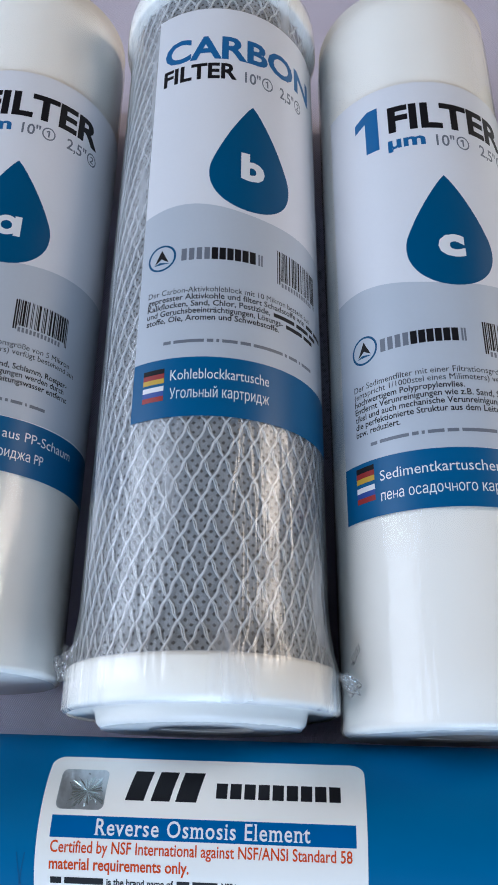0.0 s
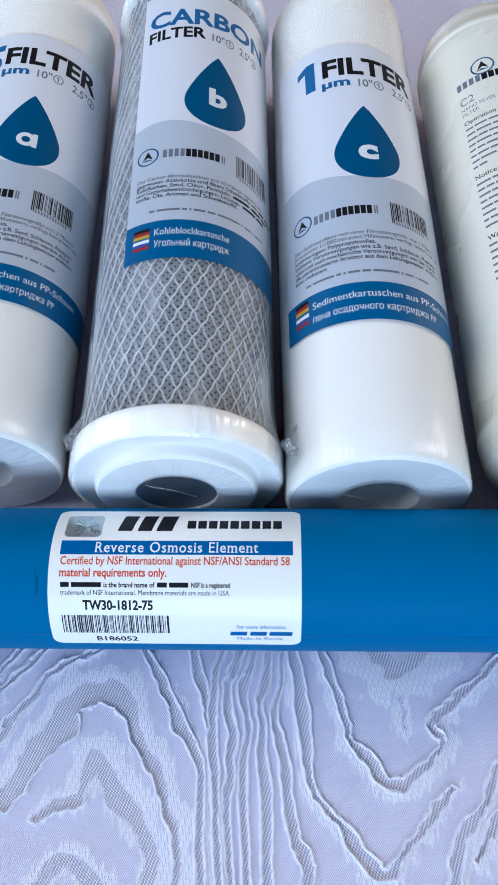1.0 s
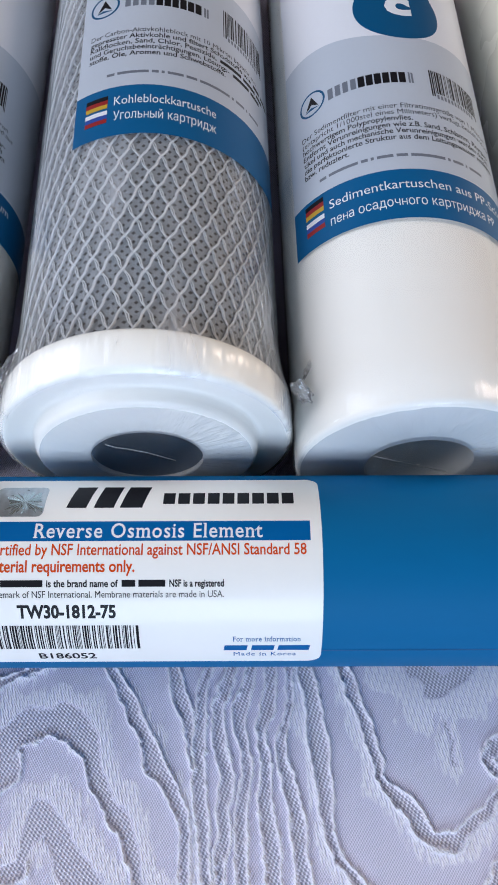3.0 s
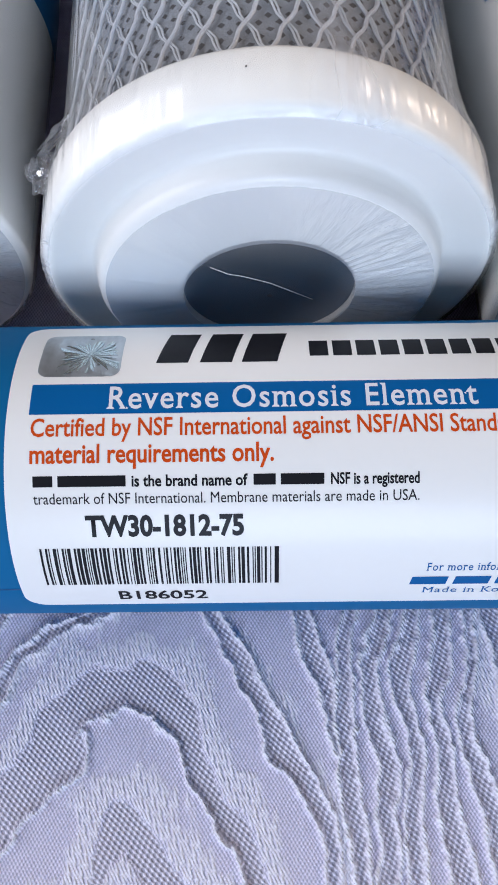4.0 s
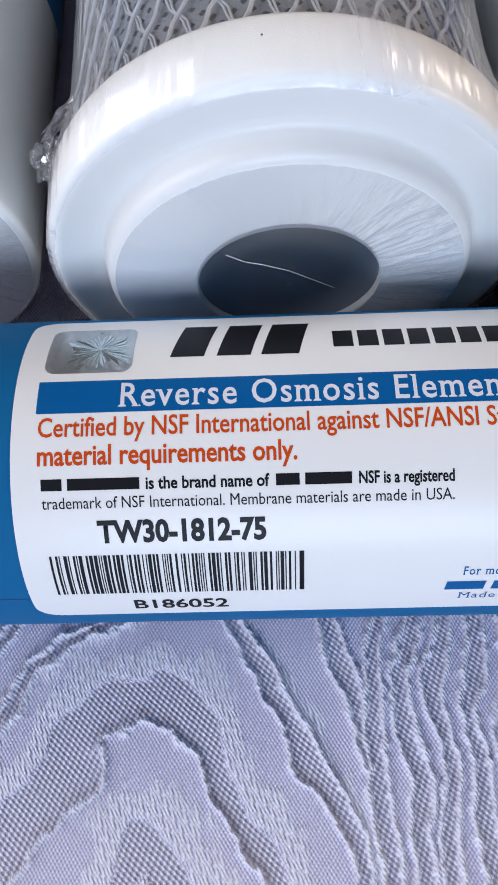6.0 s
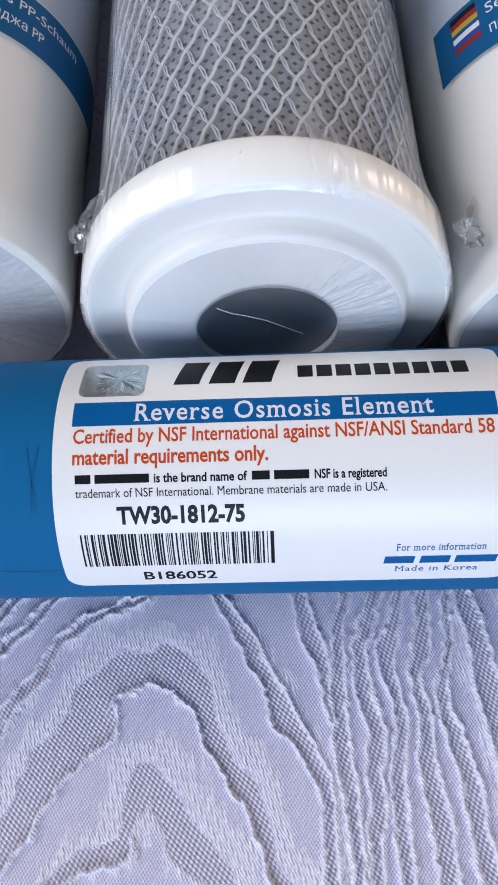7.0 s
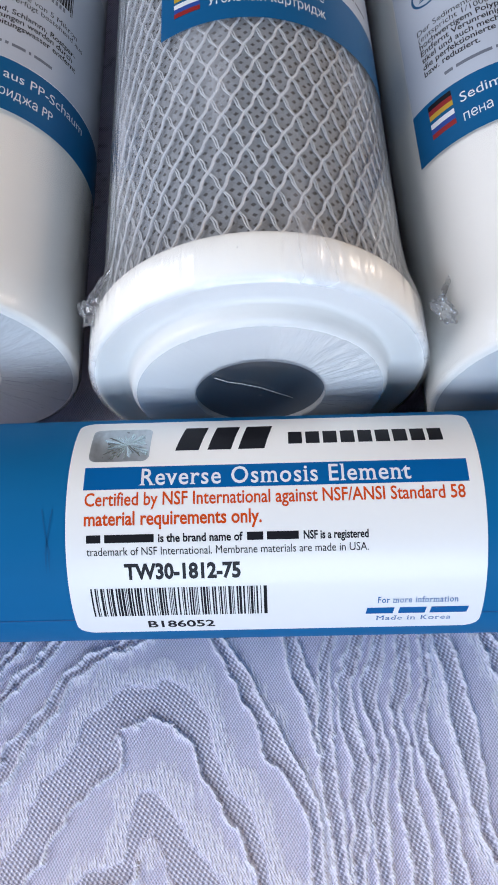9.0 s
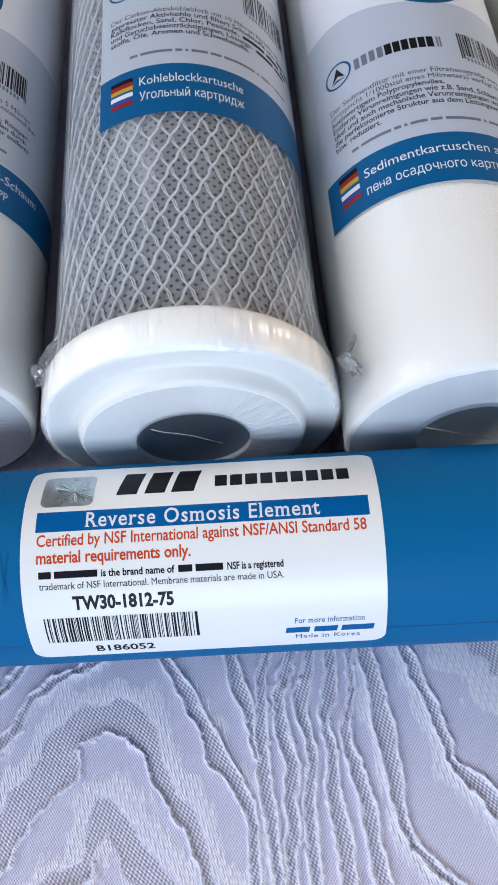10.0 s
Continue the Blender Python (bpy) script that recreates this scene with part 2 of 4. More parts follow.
FLAG_BLUE = surface("flag_blue", (0.02, 0.07, 0.33), 0.4, 0, 0.05, 80, 900, 0.02)
HOLO = surface("hologram_foil", (0.5, 0.54, 0.56), 0.3, 0.7, 0.55, 330, 900, 0.4, 0.0004, stretch=(1, 0.6, 1))
HOLO_RAY = surface("hologram_ray", (0.55, 0.66, 0.68), 0.22, 0.85, 0.2, 300, 900, 0.1)
DAMASK = cloth_material()
WALL = surface("wall_plaster", (0.16, 0.12, 0.085), 0.85, 0, 0.06, 3, 80, 0.2)
BOARD = surface("table_board", (0.3, 0.19, 0.1), 0.5, 0, 0.2, 6, 90, 0.2)


# ---- builders ----
def part(name, bm, material, parent=None, label="", smooth=True):
    """Links a bmesh as one mesh object under a thing or a part."""
    me = bpy.data.meshes.new(name)
    bm.normal_update()
    bm.to_mesh(me)
    bm.free()
    me.materials.append(material)
    if smooth:
        me.shade_smooth()
    ob = new(name, me)
    ob.parent = parent
    if label:
        ob["label"] = label
    return ob


def thing(name, m, label, category, group="", kind=""):
    ob = new(name)
    ob.matrix_world = m
    ob.empty_display_size = 0.02
    return tagged(ob, label, category, group, kind)


def lathe(profile, segs=96, ruffle=None):
    """A surface of revolution round y from (radius, y) pairs."""
    bm = bmesh.new()
    rings = []
    for r, y in profile:
        ring = []
        for i in range(segs):
            a = 2 * math.pi * i / segs
            dr, dy = ruffle(a, r, y) if ruffle else (0, 0)
            ring.append(bm.verts.new(((r + dr) * math.sin(a), y + dy, (r + dr) * math.cos(a))))
        rings.append(ring)
    for p, q in zip(rings, rings[1:]):
        for i in range(segs):
            j = (i + 1) % segs
            bm.faces.new((p[i], p[j], q[j], q[i]))
    bmesh.ops.recalc_face_normals(bm, faces=bm.faces)
    return bm


def box(bm, x0, x1, y0, y1, z0, z1):
    m = Matrix.Translation(((x0 + x1) / 2, (y0 + y1) / 2, (z0 + z1) / 2)) @ Matrix.Diagonal((x1 - x0, y1 - y0, z1 - z0, 1))
    bmesh.ops.create_cube(bm, size=1, matrix=m)


def polygon(points):
    bm = bmesh.new()
    bm.faces.new([bm.verts.new((x, y, 0)) for x, y in points])
    return bm


def rects(boxes, slant=0.0):
    """Flat rectangles (u0, v0, u1, v1) in one mesh; slant leans them to the right."""
    bm = bmesh.new()
    for a, b, c, d in boxes:
        e = slant * (d - b)
        bm.faces.new([bm.verts.new(p) for p in ((a, b, 0), (c, b, 0), (c + e, d, 0), (a + e, d, 0))])
    return bm


def rounded(u0, v0, u1, v1, r, n=6):
    pts = []
    for cu, cv, a0 in ((u1 - r, v1 - r, 0), (u0 + r, v1 - r, 90), (u0 + r, v0 + r, 180), (u1 - r, v0 + r, 270)):
        for i in range(n + 1):
            a = radians(a0 + 90 * i / n)
            pts.append((cu + r * math.cos(a), cv + r * math.sin(a)))
    return polygon(pts)


SOFT_SIGNS = {"Угольный картридж": (2.223, 3.316)}


def soft_sign(bm, x):
    """Draws the letter with its round bowl afresh at x, where the font's own outline does not fill."""
    bmesh.ops.delete(bm, geom=[p for p in bm.verts if x + 0.05 < p.co.x < x + 0.53], context="VERTS")
    bm.faces.new([bm.verts.new((x + a, b, 0)) for a, b in ((0.075, 0), (0.16, 0), (0.16, 0.542), (0.075, 0.542))])
    outer, inner = [(0.1601, 0.335)], [(0.1601, 0.262)]
    for i in range(13):
        a = radians(90 - 15 * i)
        outer.append((0.30 + 0.205 * math.cos(a), 0.1675 + 0.1675 * math.sin(a)))
        inner.append((0.29 + 0.125 * math.cos(a), 0.167 + 0.095 * math.sin(a)))
    outer.append((0.1601, 0.0))
    inner.append((0.1601, 0.072))
    row = [(bm.verts.new((x + p, q, 0)), bm.verts.new((x + t, w, 0))) for (p, q), (t, w) in zip(outer, inner)]
    for (a, b), (c, d) in zip(row, row[1:]):
        bm.faces.new((b, d, c, a))


def add_serifs(bm):
    """Small wedge feet on the ends of the stems."""
    ends = []
    for e in bm.edges:
        (a, b), n = sorted(e.verts, key=lambda q: q.co.x), len(e.link_faces)
        if n != 1 or abs(a.co.y - b.co.y) > 0.004 or not 0.05 < b.co.x - a.co.x < 0.2:
            continue
        steep = [any(abs(o.co.y - q.co.y) > 0.8 * abs(o.co.x - q.co.x) for f in q.link_edges if f is not e and len(f.link_faces) == 1 for o in [f.other_vert(q)]) for q in (a, b)]
        if all(steep):
            down = 1 if e.link_faces[0].calc_center_median().y > a.co.y else -1
            ends.append((a.co.x, b.co.x, a.co.y, down))
    for x0, x1, y, k in ends:
        for x, side in ((x0, -1), (x1, 1)):
            if side > 0 and k < 0 and (y < 0.62 or y > CAP + 0.008):
                continue
            bm.faces.new([bm.verts.new((px, py, 0)) for px, py in ((x, y), (x + side * 0.062, y), (x + side * 0.062, y + k * 0.024), (x, y + k * 0.07))])


def raw_text(s, bold, serif=False):
    cu = bpy.data.curves.new("lettering", "FONT")
    cu.body, cu.size, cu.offset, cu.resolution_u, cu.small_caps_scale = s.replace("н", "h"), 1.0, bold, 3, 0.74
    cu.space_character = 1.12 if serif else 1.0
    for i, letter in enumerate(s):
        cu.body_format[i].use_small_caps = letter == "н"
    ob = bpy.data.objects.new("lettering", cu)
    scene.collection.objects.link(ob)
    bpy.context.view_layer.update()
    me = bpy.data.meshes.new_from_object(ob.evaluated_get(bpy.context.evaluated_depsgraph_get()))
    bm = bmesh.new()
    bm.from_mesh(me)
    bpy.data.objects.remove(ob)
    bpy.data.curves.remove(cu)
    bpy.data.meshes.remove(me)
    for x in SOFT_SIGNS.get(s, ()):
        soft_sign(bm, x)
    if serif:
        add_serifs(bm)
    return bm


CAP = 0.0
probe = raw_text("H", 0)
CAP = max(v.co.y for v in probe.verts)
probe.free()


def text(s, u, v, h, width=0.0, bold=0.0, slant=0.0, serif=False):
    """Flat lettering from (u, v), its capitals h high, squeezed to the given width."""
    bm = raw_text(s, bold, serif)
    x0 = min(p.co.x for p in bm.verts)
    x1 = max(p.co.x for p in bm.verts)
    k = h / CAP
    kx = width / (x1 - x0) if width else k
    for p in bm.verts:
        p.co = (u + (p.co.x - x0) * kx + slant * p.co.y * k, v + p.co.y * k, 0)
    return bm


def word_bars(widths, u, v, h, gap):
    out = []
    for w in widths:
        out.append((u, v, u + w, v + h))
        u += w + gap
    return rects(out)


def bend(bm, to, axis, step=0.0):
    """Slices a flat mesh across one axis and lays it on a curved surface."""
    if step:
        lo = min(p.co[axis] for p in bm.verts)
        hi = max(p.co[axis] for p in bm.verts)
        for i in range(1, int((hi - lo) / step) + 1):
            co, no = [0, 0, 0], [0, 0, 0]
            co[axis], no[axis] = lo + i * step, 1
            bmesh.ops.bisect_plane(bm, geom=bm.verts[:] + bm.edges[:] + bm.faces[:], dist=1e-8, plane_co=co, plane_no=no)
    for p in bm.verts:
        p.co = to(p.co.x, p.co.y)
    return bm


class Wrap:
    """Prints flat shapes on a cylinder: round y (a filter) or round x (the membrane housing)."""

    def __init__(self, r, round_x=False, turn=0.0, shift=0.0):
        self.r, self.round_x, self.turn, self.shift = r, round_x, turn, shift

    def lay(self, bm, level, step=0.0015):
        r, k = self.r, self.r + 0.00002 * level
        if self.round_x:
            return bend(bm, lambda u, v: (u, k * math.sin(v / r), k * math.cos(v / r)), 1, step)
        t, dy = radians(self.turn), self.shift
        return bend(bm, lambda u, v: (k * math.sin(u / r + t), v + dy, k * math.cos(u / r + t)), 0, step)

    def u(self, degrees):
        return self.r * radians(degrees)


def crumple(size, seed, squeeze=(1, 1.6, 0.8)):
    bm = bmesh.new()
    bmesh.ops.create_icosphere(bm, subdivisions=4, radius=1)
    off = Vector((seed * 3.1, seed * 1.7, seed))
    for v in bm.verts:
        n = noise.noise(v.co * 1.8 + off) * 0.8 + abs(noise.noise(v.co * 3.4 + off)) * 0.4
        v.co = Vector(c * s for c, s in zip(v.co, squeeze)) * size * (0.75 + n)
    return bm


def tube(points, r, sides=6):
    bm = bmesh.new()
    rings = []
    for i, p in enumerate(points):
        d = (points[min(i + 1, len(points) - 1)] - points[max(i - 1, 0)]).normalized()
        a = d.orthogonal().normalized()
        b = d.cross(a)
        if rings:
            a = (last - d * last.dot(d)).normalized()
            b = d.cross(a)
        last = a
        rings.append([bm.verts.new(p + r * (math.cos(2 * math.pi * k / sides) * a + math.sin(2 * math.pi * k / sides) * b)) for k in range(sides)])
    for p, q in zip(rings, rings[1:]):
        for k in range(sides):
            bm.faces.new((p[k], p[(k + 1) % sides], q[(k + 1) % sides], q[k]))
    for ring in (rings[0], rings[-1]):
        bm.faces.new(ring)
    bmesh.ops.recalc_face_normals(bm, faces=bm.faces)
    return bm


# ---- the room and the table ----
def setting():
    bm = bmesh.new()
    box(bm, -1.55, 2.1, -1.75, 2.1, -0.85, -0.75)
    tagged(part("floor", bm, BOARD, smooth=False), "plain wooden floor under the table", "floor", kind="structure")
    # unseen ceiling and walls, kept dark so that little light bounces back
    bm = bmesh.new()
    box(bm, -1.55, 2.1, -1.75, 2.1, 2.6, 2.7)
    tagged(part("ceiling", bm, surface("ceiling_paint", (0.2, 0.19, 0.18), 0.9), smooth=False), "plain dark painted ceiling, out of view", "ceiling", kind="structure")
    low, top = -0.75, 2.6

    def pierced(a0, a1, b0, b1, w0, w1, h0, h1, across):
        """The four blocks of an unseen wall round the opening cut for its lamp."""
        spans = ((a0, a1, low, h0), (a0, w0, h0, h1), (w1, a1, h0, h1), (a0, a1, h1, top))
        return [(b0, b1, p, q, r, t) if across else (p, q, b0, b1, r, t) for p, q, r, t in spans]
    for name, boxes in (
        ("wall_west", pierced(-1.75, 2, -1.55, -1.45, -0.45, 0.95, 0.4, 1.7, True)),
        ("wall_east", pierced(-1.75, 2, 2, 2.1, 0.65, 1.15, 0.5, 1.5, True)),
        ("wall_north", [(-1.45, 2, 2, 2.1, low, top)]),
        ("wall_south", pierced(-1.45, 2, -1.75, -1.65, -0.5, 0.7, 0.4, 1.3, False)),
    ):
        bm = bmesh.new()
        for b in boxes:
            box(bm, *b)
        tagged(part(name, bm, WALL, smooth=False), "plain dark warm plastered wall, out of view", "wall", kind="structure")
    bm = bmesh.new()
    box(bm, -0.75, 0.75, -0.5, 0.7, -0.035, -0.003)
    bmesh.ops.bevel(bm, geom=bm.edges[:], offset=0.004, segments=2, affect="EDGES")
    table = thing("table", pose(0, 0, 0), "wooden table covered with a white damask cloth", "table")
    part("tabletop", bm, BOARD, table, smooth=False)
    for x in (-0.68, 0.68):
        for y in (-0.43, 0.63):
            bm = bmesh.new()
            box(bm, x - 0.03, x + 0.03, y - 0.03, y + 0.03, -0.75, -0.035)
            part("leg", bm, BOARD, table, smooth=False)


def lattice_noise(x, y, cell, seed):
    """Smooth noise from -1 to 1 on arrays."""
    rng = np.random.default_rng(seed)
    grid = rng.uniform(-1, 1, (64, 64))
    p, q = x / cell, y / cell
    i, j = np.floor(p).astype(int), np.floor(q).astype(int)
    f, g = p - i, q - j
    f, g = f * f * (3 - 2 * f), g * g * (3 - 2 * g)
    at = lambda a, b: grid[a % 64, b % 64]
    return (at(i, j) * (1 - f) + at(i + 1, j) * f) * (1 - g) + (at(i, j + 1) * (1 - f) + at(i + 1, j + 1) * f) * g


class Figure:
    """The woven figure of the cloth: pebbled veins edged with cords, satin floats beside them."""

    def __init__(self, x, y):
        n = lattice_noise
        self.x, self.y = x, y
        calm = 1 - 0.75 * np.exp(-((x - 0.019) / 0.026) ** 2)
        self.xw = x + 0.0009 * calm * n(x, y, 0.004, 2) + 0.00035 * n(x, y, 0.0011, 3)
        self.yw = y + 0.0010 * n(x, y, 0.004, 5) + 0.0006 * np.round(n(x, y, 0.0030, 13) * 1.6)
        self.edge = 0.0016 * n(x, 0.2 * y, 0.0010, 15)
        self.ragged = 1 + 0.35 * n(x, y, 0.005, 16)
        self.weave, self.cord, self.satin = np.zeros_like(x), np.zeros_like(x), np.zeros_like(x)

    def vein(self, knots, cords=(1, 1), floats=(0, 0)):
        """A vein through knots (x, y, width in mm); cords and satin on the sides to the left and right of its run."""
        k = np.array(knots) / 1000
        p = np.concatenate([2 * k[:1] - k[1:2], k, 2 * k[-1:] - k[-2:-1]])
        t = np.linspace(0, 1, 9)[:-1, None]
        line = [0.5 * (2 * b + (c - a) * t + (2 * a - 5 * b + 4 * c - d) * t ** 2 + (3 * b - a - 3 * c + d) * t ** 3) for a, b, c, d in zip(p, p[1:], p[2:], p[3:])]
        line = np.concatenate(line + [k[-1:]])
        reach = max(floats) / 1000 * 1.6 + 0.006
        box_ = (self.x > line[:, 0].min() - reach) & (self.x < line[:, 0].max() + reach) & (self.y > line[:, 1].min() - reach) & (self.y < line[:, 1].max() + reach)
        x, y = self.xw[box_], self.yw[box_]
        best, side, wide = np.full_like(x, 1.0), np.zeros_like(x), np.zeros_like(x)
        for (ax, ay, aw), (bx, by, bw) in zip(line, line[1:]):
            dx, dy = bx - ax, by - ay
            q = np.clip(((x - ax) * dx + (y - ay) * dy) / (dx * dx + dy * dy), 0, 1)
            ex, ey = x - ax - q * dx, y - ay - q * dy
            d = np.hypot(ex, ey)
            near = d < best
            best = np.where(near, d, best)
            side = np.where(near, np.sign(dx * ey - dy * ex), side)
            wide = np.where(near, aw + q * (bw - aw), wide)
        out = best - 0.58 * np.maximum(wide, 0.0004)
        weave = np.clip(0.5 - out / 0.0003, 0, 1)
        rag = self.ragged[box_]
        left, right = (side > 0) * 1.0, (side <= 0) * 1.0
        on = cords[0] * left + cords[1] * right
        cord = on * np.exp(-((out - 0.0005) / 0.00042) ** 2)
        span = 0.001 * (floats[0] * left + floats[1] * right) * rag
        satin = np.clip((out - 0.0002) / 0.0003, 0, 1) * np.clip((span - out + self.edge[box_]) / 0.0014, 0, 1) * (span > 0)
        self.satin[box_] = np.maximum(self.satin[box_], satin)
        self.cord[box_] = np.maximum(self.cord[box_] * (1 - weave), cord)
        self.weave[box_] = np.maximum(self.weave[box_], weave)


def woodgrain(fig):
    vein = fig.vein
    # a tall arch and what lies in it
    vein([(-62, -67, 4.3), (-56.5, -57, 6.0), (-51.5, -48.7, 6.8), (-45.3, -43.3, 8.4), (-44.6, -38.5, 6.2), (-40, -33.6, 6.0), (-33, -32.3, 6.8), (-27, -32.9, 6.3), (-23.6, -37.8, 4.4), (-20.8, -43.5, 3.9), (-16.4, -52.3, 3.2), (-12.6, -58.3, 2.6), (-9.5, -67.5, 2.0), (-5.4, -77.5, 1.8), (-5.2, -95, 1.5)], (0, 1), (5.5, 0))
    vein([(-37, -66, 2.0), (-35.5, -57, 3.2), (-32.9, -53.5, 4.4), (-25.3, -64.6, 5.2), (-18.2, -72.8, 4.6), (-12.8, -82.5, 3.5), (-14.7, -95, 3.5)], (0, 0), (5.5, 2.5))
    vein([(-50.8, -70.3, 1.6), (-43.4, -66.8, 3.1), (-37.5, -65.7, 3.4)], (0, 1), (4, 2))
    vein([(-49, -95, 3.0), (-47.1, -89.4, 3.8), (-44.6, -85.1, 4.3), (-38.9, -84.0, 4.3), (-30.8, -89.5, 3.7), (-28, -97, 3.0)], (0, 0), (4, 2))
    # slanting strings of beads beside the arch
    vein([(-35, -16.5, 0.8), (-49.2, -24.3, 1.4), (-57.5, -34.1, 1.8), (-63.7, -42.2, 2.0), (-70, -53, 1.9)], (1, 1), (2.6, 0))
    vein([(-52, -15.5, 0.8), (-62.8, -25.3, 1.0), (-71, -36, 1.0)], (1, 1), (2, 0))
    vein([(-62, -15, 0.8), (-72, -28, 1.0)], (1, 1), (1.5, 0))
    # the bundle of upright veins
    vein([(-20, -14, 1.5), (-18.2, -18.9, 1.6), (-13.8, -26.0, 2.2), (-8.2, -36.6, 2.3), (-4.7, -44.0, 3.3), (-0.7, -50.2, 2.6), (1.9, -56.2, 1.9), (1.8, -66.9, 1.6), (1.9, -77.5, 1.8), (2.7, -95, 1.5)], (1, 1), (3.2, 0))
    vein([(-2.4, -13, 1.5), (-1.3, -19.0, 1.6), (0.7, -27.4, 2.6), (3.2, -35.1, 1.3), (4.0, -43.4, 0.6)])
    vein([(9, -13, 1.3), (8.0, -19.3, 1.4), (6.6, -26.7, 1.6), (5.7, -34.3, 1.5), (5.7, -46.1, 1.9), (6.6, -58.0, 1.7), (6.9, -67.1, 1.4), (8.2, -95, 1.5)])
    vein([(16, -13, 1.8), (14.7, -19.5, 2.0), (10.7, -28.7, 1.6), (10.5, -37.2, 2.0), (12.6, -46.3, 2.2), (11.2, -54.8, 1.9), (11.9, -60.6, 1.8), (10.4, -67.2, 1.4), (12, -95, 1.4)])
    vein([(21, -13, 1.1), (20.0, -19.7, 1.2), (16.1, -29.9, 2.5), (16.3, -37.4, 1.8), (17.7, -44.7, 1.2), (16.2, -53.3, 1.8), (15.9, -67.3, 1.8), (17.2, -95, 1.6)])
    vein([(25, -13, 1.3), (24.6, -19.9, 1.4), (23.5, -29.2, 2.4), (21.6, -35.7, 1.2), (22.5, -44.8, 1.6), (21.9, -53.5, 2.2), (23.2, -61.8, 2.8), (23.4, -67.5, 2.5), (23, -95, 2)])
    vein([(30, -13, 0.8), (29.6, -20.0, 0.8), (28.8, -31.2, 0.8), (26.3, -39.5, 1.2), (27.9, -47.6, 2.2), (29.6, -56.2, 2.4), (30.2, -66, 2.6), (32.1, -77.7, 2.5), (36.0, -84.4, 2.8), (34.2, -95, 2.5)])
    vein([(32, -13, 2.2), (32.4, -15.8, 2.3), (35.1, -29.7, 3.0), (36.1, -41.6, 3.2), (37.9, -60.3, 1.3), (40.8, -67.5, 1.3), (46.9, -73.3, 1.8), (52.6, -81.8, 3.0), (58.3, -87.6, 2.5), (63.4, -85.1, 2.0), (73.3, -74.0, 1.8), (83.6, -63.1, 1.5)], (1, 1), (0, 3.5))
    # hanging points on the other side
    vein([(41.5, -13, 1.8), (43.3, -18.8, 2.0), (46.9, -28.5, 1.9), (50.0, -40.4, 1.6), (51.2, -47.5, 1.3), (57.3, -54.4, 3.1), (64.3, -63.2, 2.6), (75.4, -56.4, 1.6), (81.2, -51.5, 1.0), (82.4, -47.1, 0.8), (78.8, -43.7, 1.9), (90.1, -34.3, 1.6), (103.9, -23.0, 1.4)], (1, 1), (0, 4.5))
    vein([(98.1, -57.2, 2.1), (91.5, -70.2, 2.0), (84.1, -78.1, 2.2), (78.8, -95, 2.4)], (1, 1), (4, 0))
    vein([(57.4, -15.5, 4.2), (67.2, -24.3, 5.5), (68.1, -27.1, 3.5), (79.5, -18.6, 3.6)], (0, 0), (0, 9))
    vein([(69, -34, 0.5), (70, -46, 0.5)], (0, 0), (3, 3))
    vein([(88, -84, 1.5), (97, -72, 1.8), (112, -58, 1.8)], (1, 1), (0, 4))


def tablecloth():
    def axis(lo, d0, d1, hi, fine):
        left = np.linspace(lo, d0, 30)[:-1]
        mid = np.arange(d0, d1, fine)
        return np.concatenate([left, mid, np.linspace(d1, hi, 30)])
    xs, ys = axis(-0.76, -0.085, 0.125, 0.76, 0.00026), axis(-0.51, -0.112, -0.012, 0.71, 0.00034)
    x, y = np.meshgrid(xs, ys)
    n = lattice_noise
    fig = Figure(x, y)
    woodgrain(fig)
    weave, satin = fig.weave, np.clip(fig.satin * (1 - fig.weave), 0, 1)
    cord = fig.cord * (0.95 + 0.15 * n(x, y, 0.004, 8) + 0.22 * n(x, y, 0.0011, 17))
    satin = satin * (1 - np.clip(cord, 0, 1))
    z = 0.00016 * satin + 0.0010 * cord - 0.00016 * weave + 0.00010 * n(x, y, 0.006, 9) + 0.0004 * n(x, y, 0.05, 10) - 0.0007
    nx, ny = len(xs), len(ys)
    me = bpy.data.meshes.new("tablecloth")
    a = (np.arange(ny - 1)[:, None] * nx + np.arange(nx - 1)[None, :]).ravel()
    me.from_pydata(np.stack([x, y, z], -1).reshape(-1, 3).tolist(), [], np.stack([a, a + 1, a + 1 + nx, a + nx], -1).tolist())
    for name, values in (("weave", weave), ("cord", np.clip(cord, 0, 1)), ("satin", satin)):
        me.attributes.new(name, "FLOAT", "POINT").data.foreach_set("value", values.ravel().astype(np.float32))
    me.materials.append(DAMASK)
    me.shade_smooth()
    tagged(new("tablecloth", me), "white damask tablecloth with raised woodgrain pattern on the table", "tablecloth")


# ---- printed matter ----
def drop_outline(cu, top, bottom, half):
    """A water drop: a round belly that runs up into a point."""
    pts = []
    cv = bottom + half * 1.02
    for i in range(41):
        a = radians(160 + 220 * i / 40)
        pts.append((cu + half * math.cos(a), cv + half * 1.02 * math.sin(a)))
    x1, y1 = pts[-1]
    right = []
    for i in range(1, 13):
        t = i / 13
        right.append((cu + (x1 - cu) * (1 - t) ** 0.86 * (1 + 0.16 * t * (1 - t)), y1 + (top - y1) * t))
    pts += right + [(cu, top)] + [(2 * cu - px, py) for px, py in reversed(right)]
    return pts


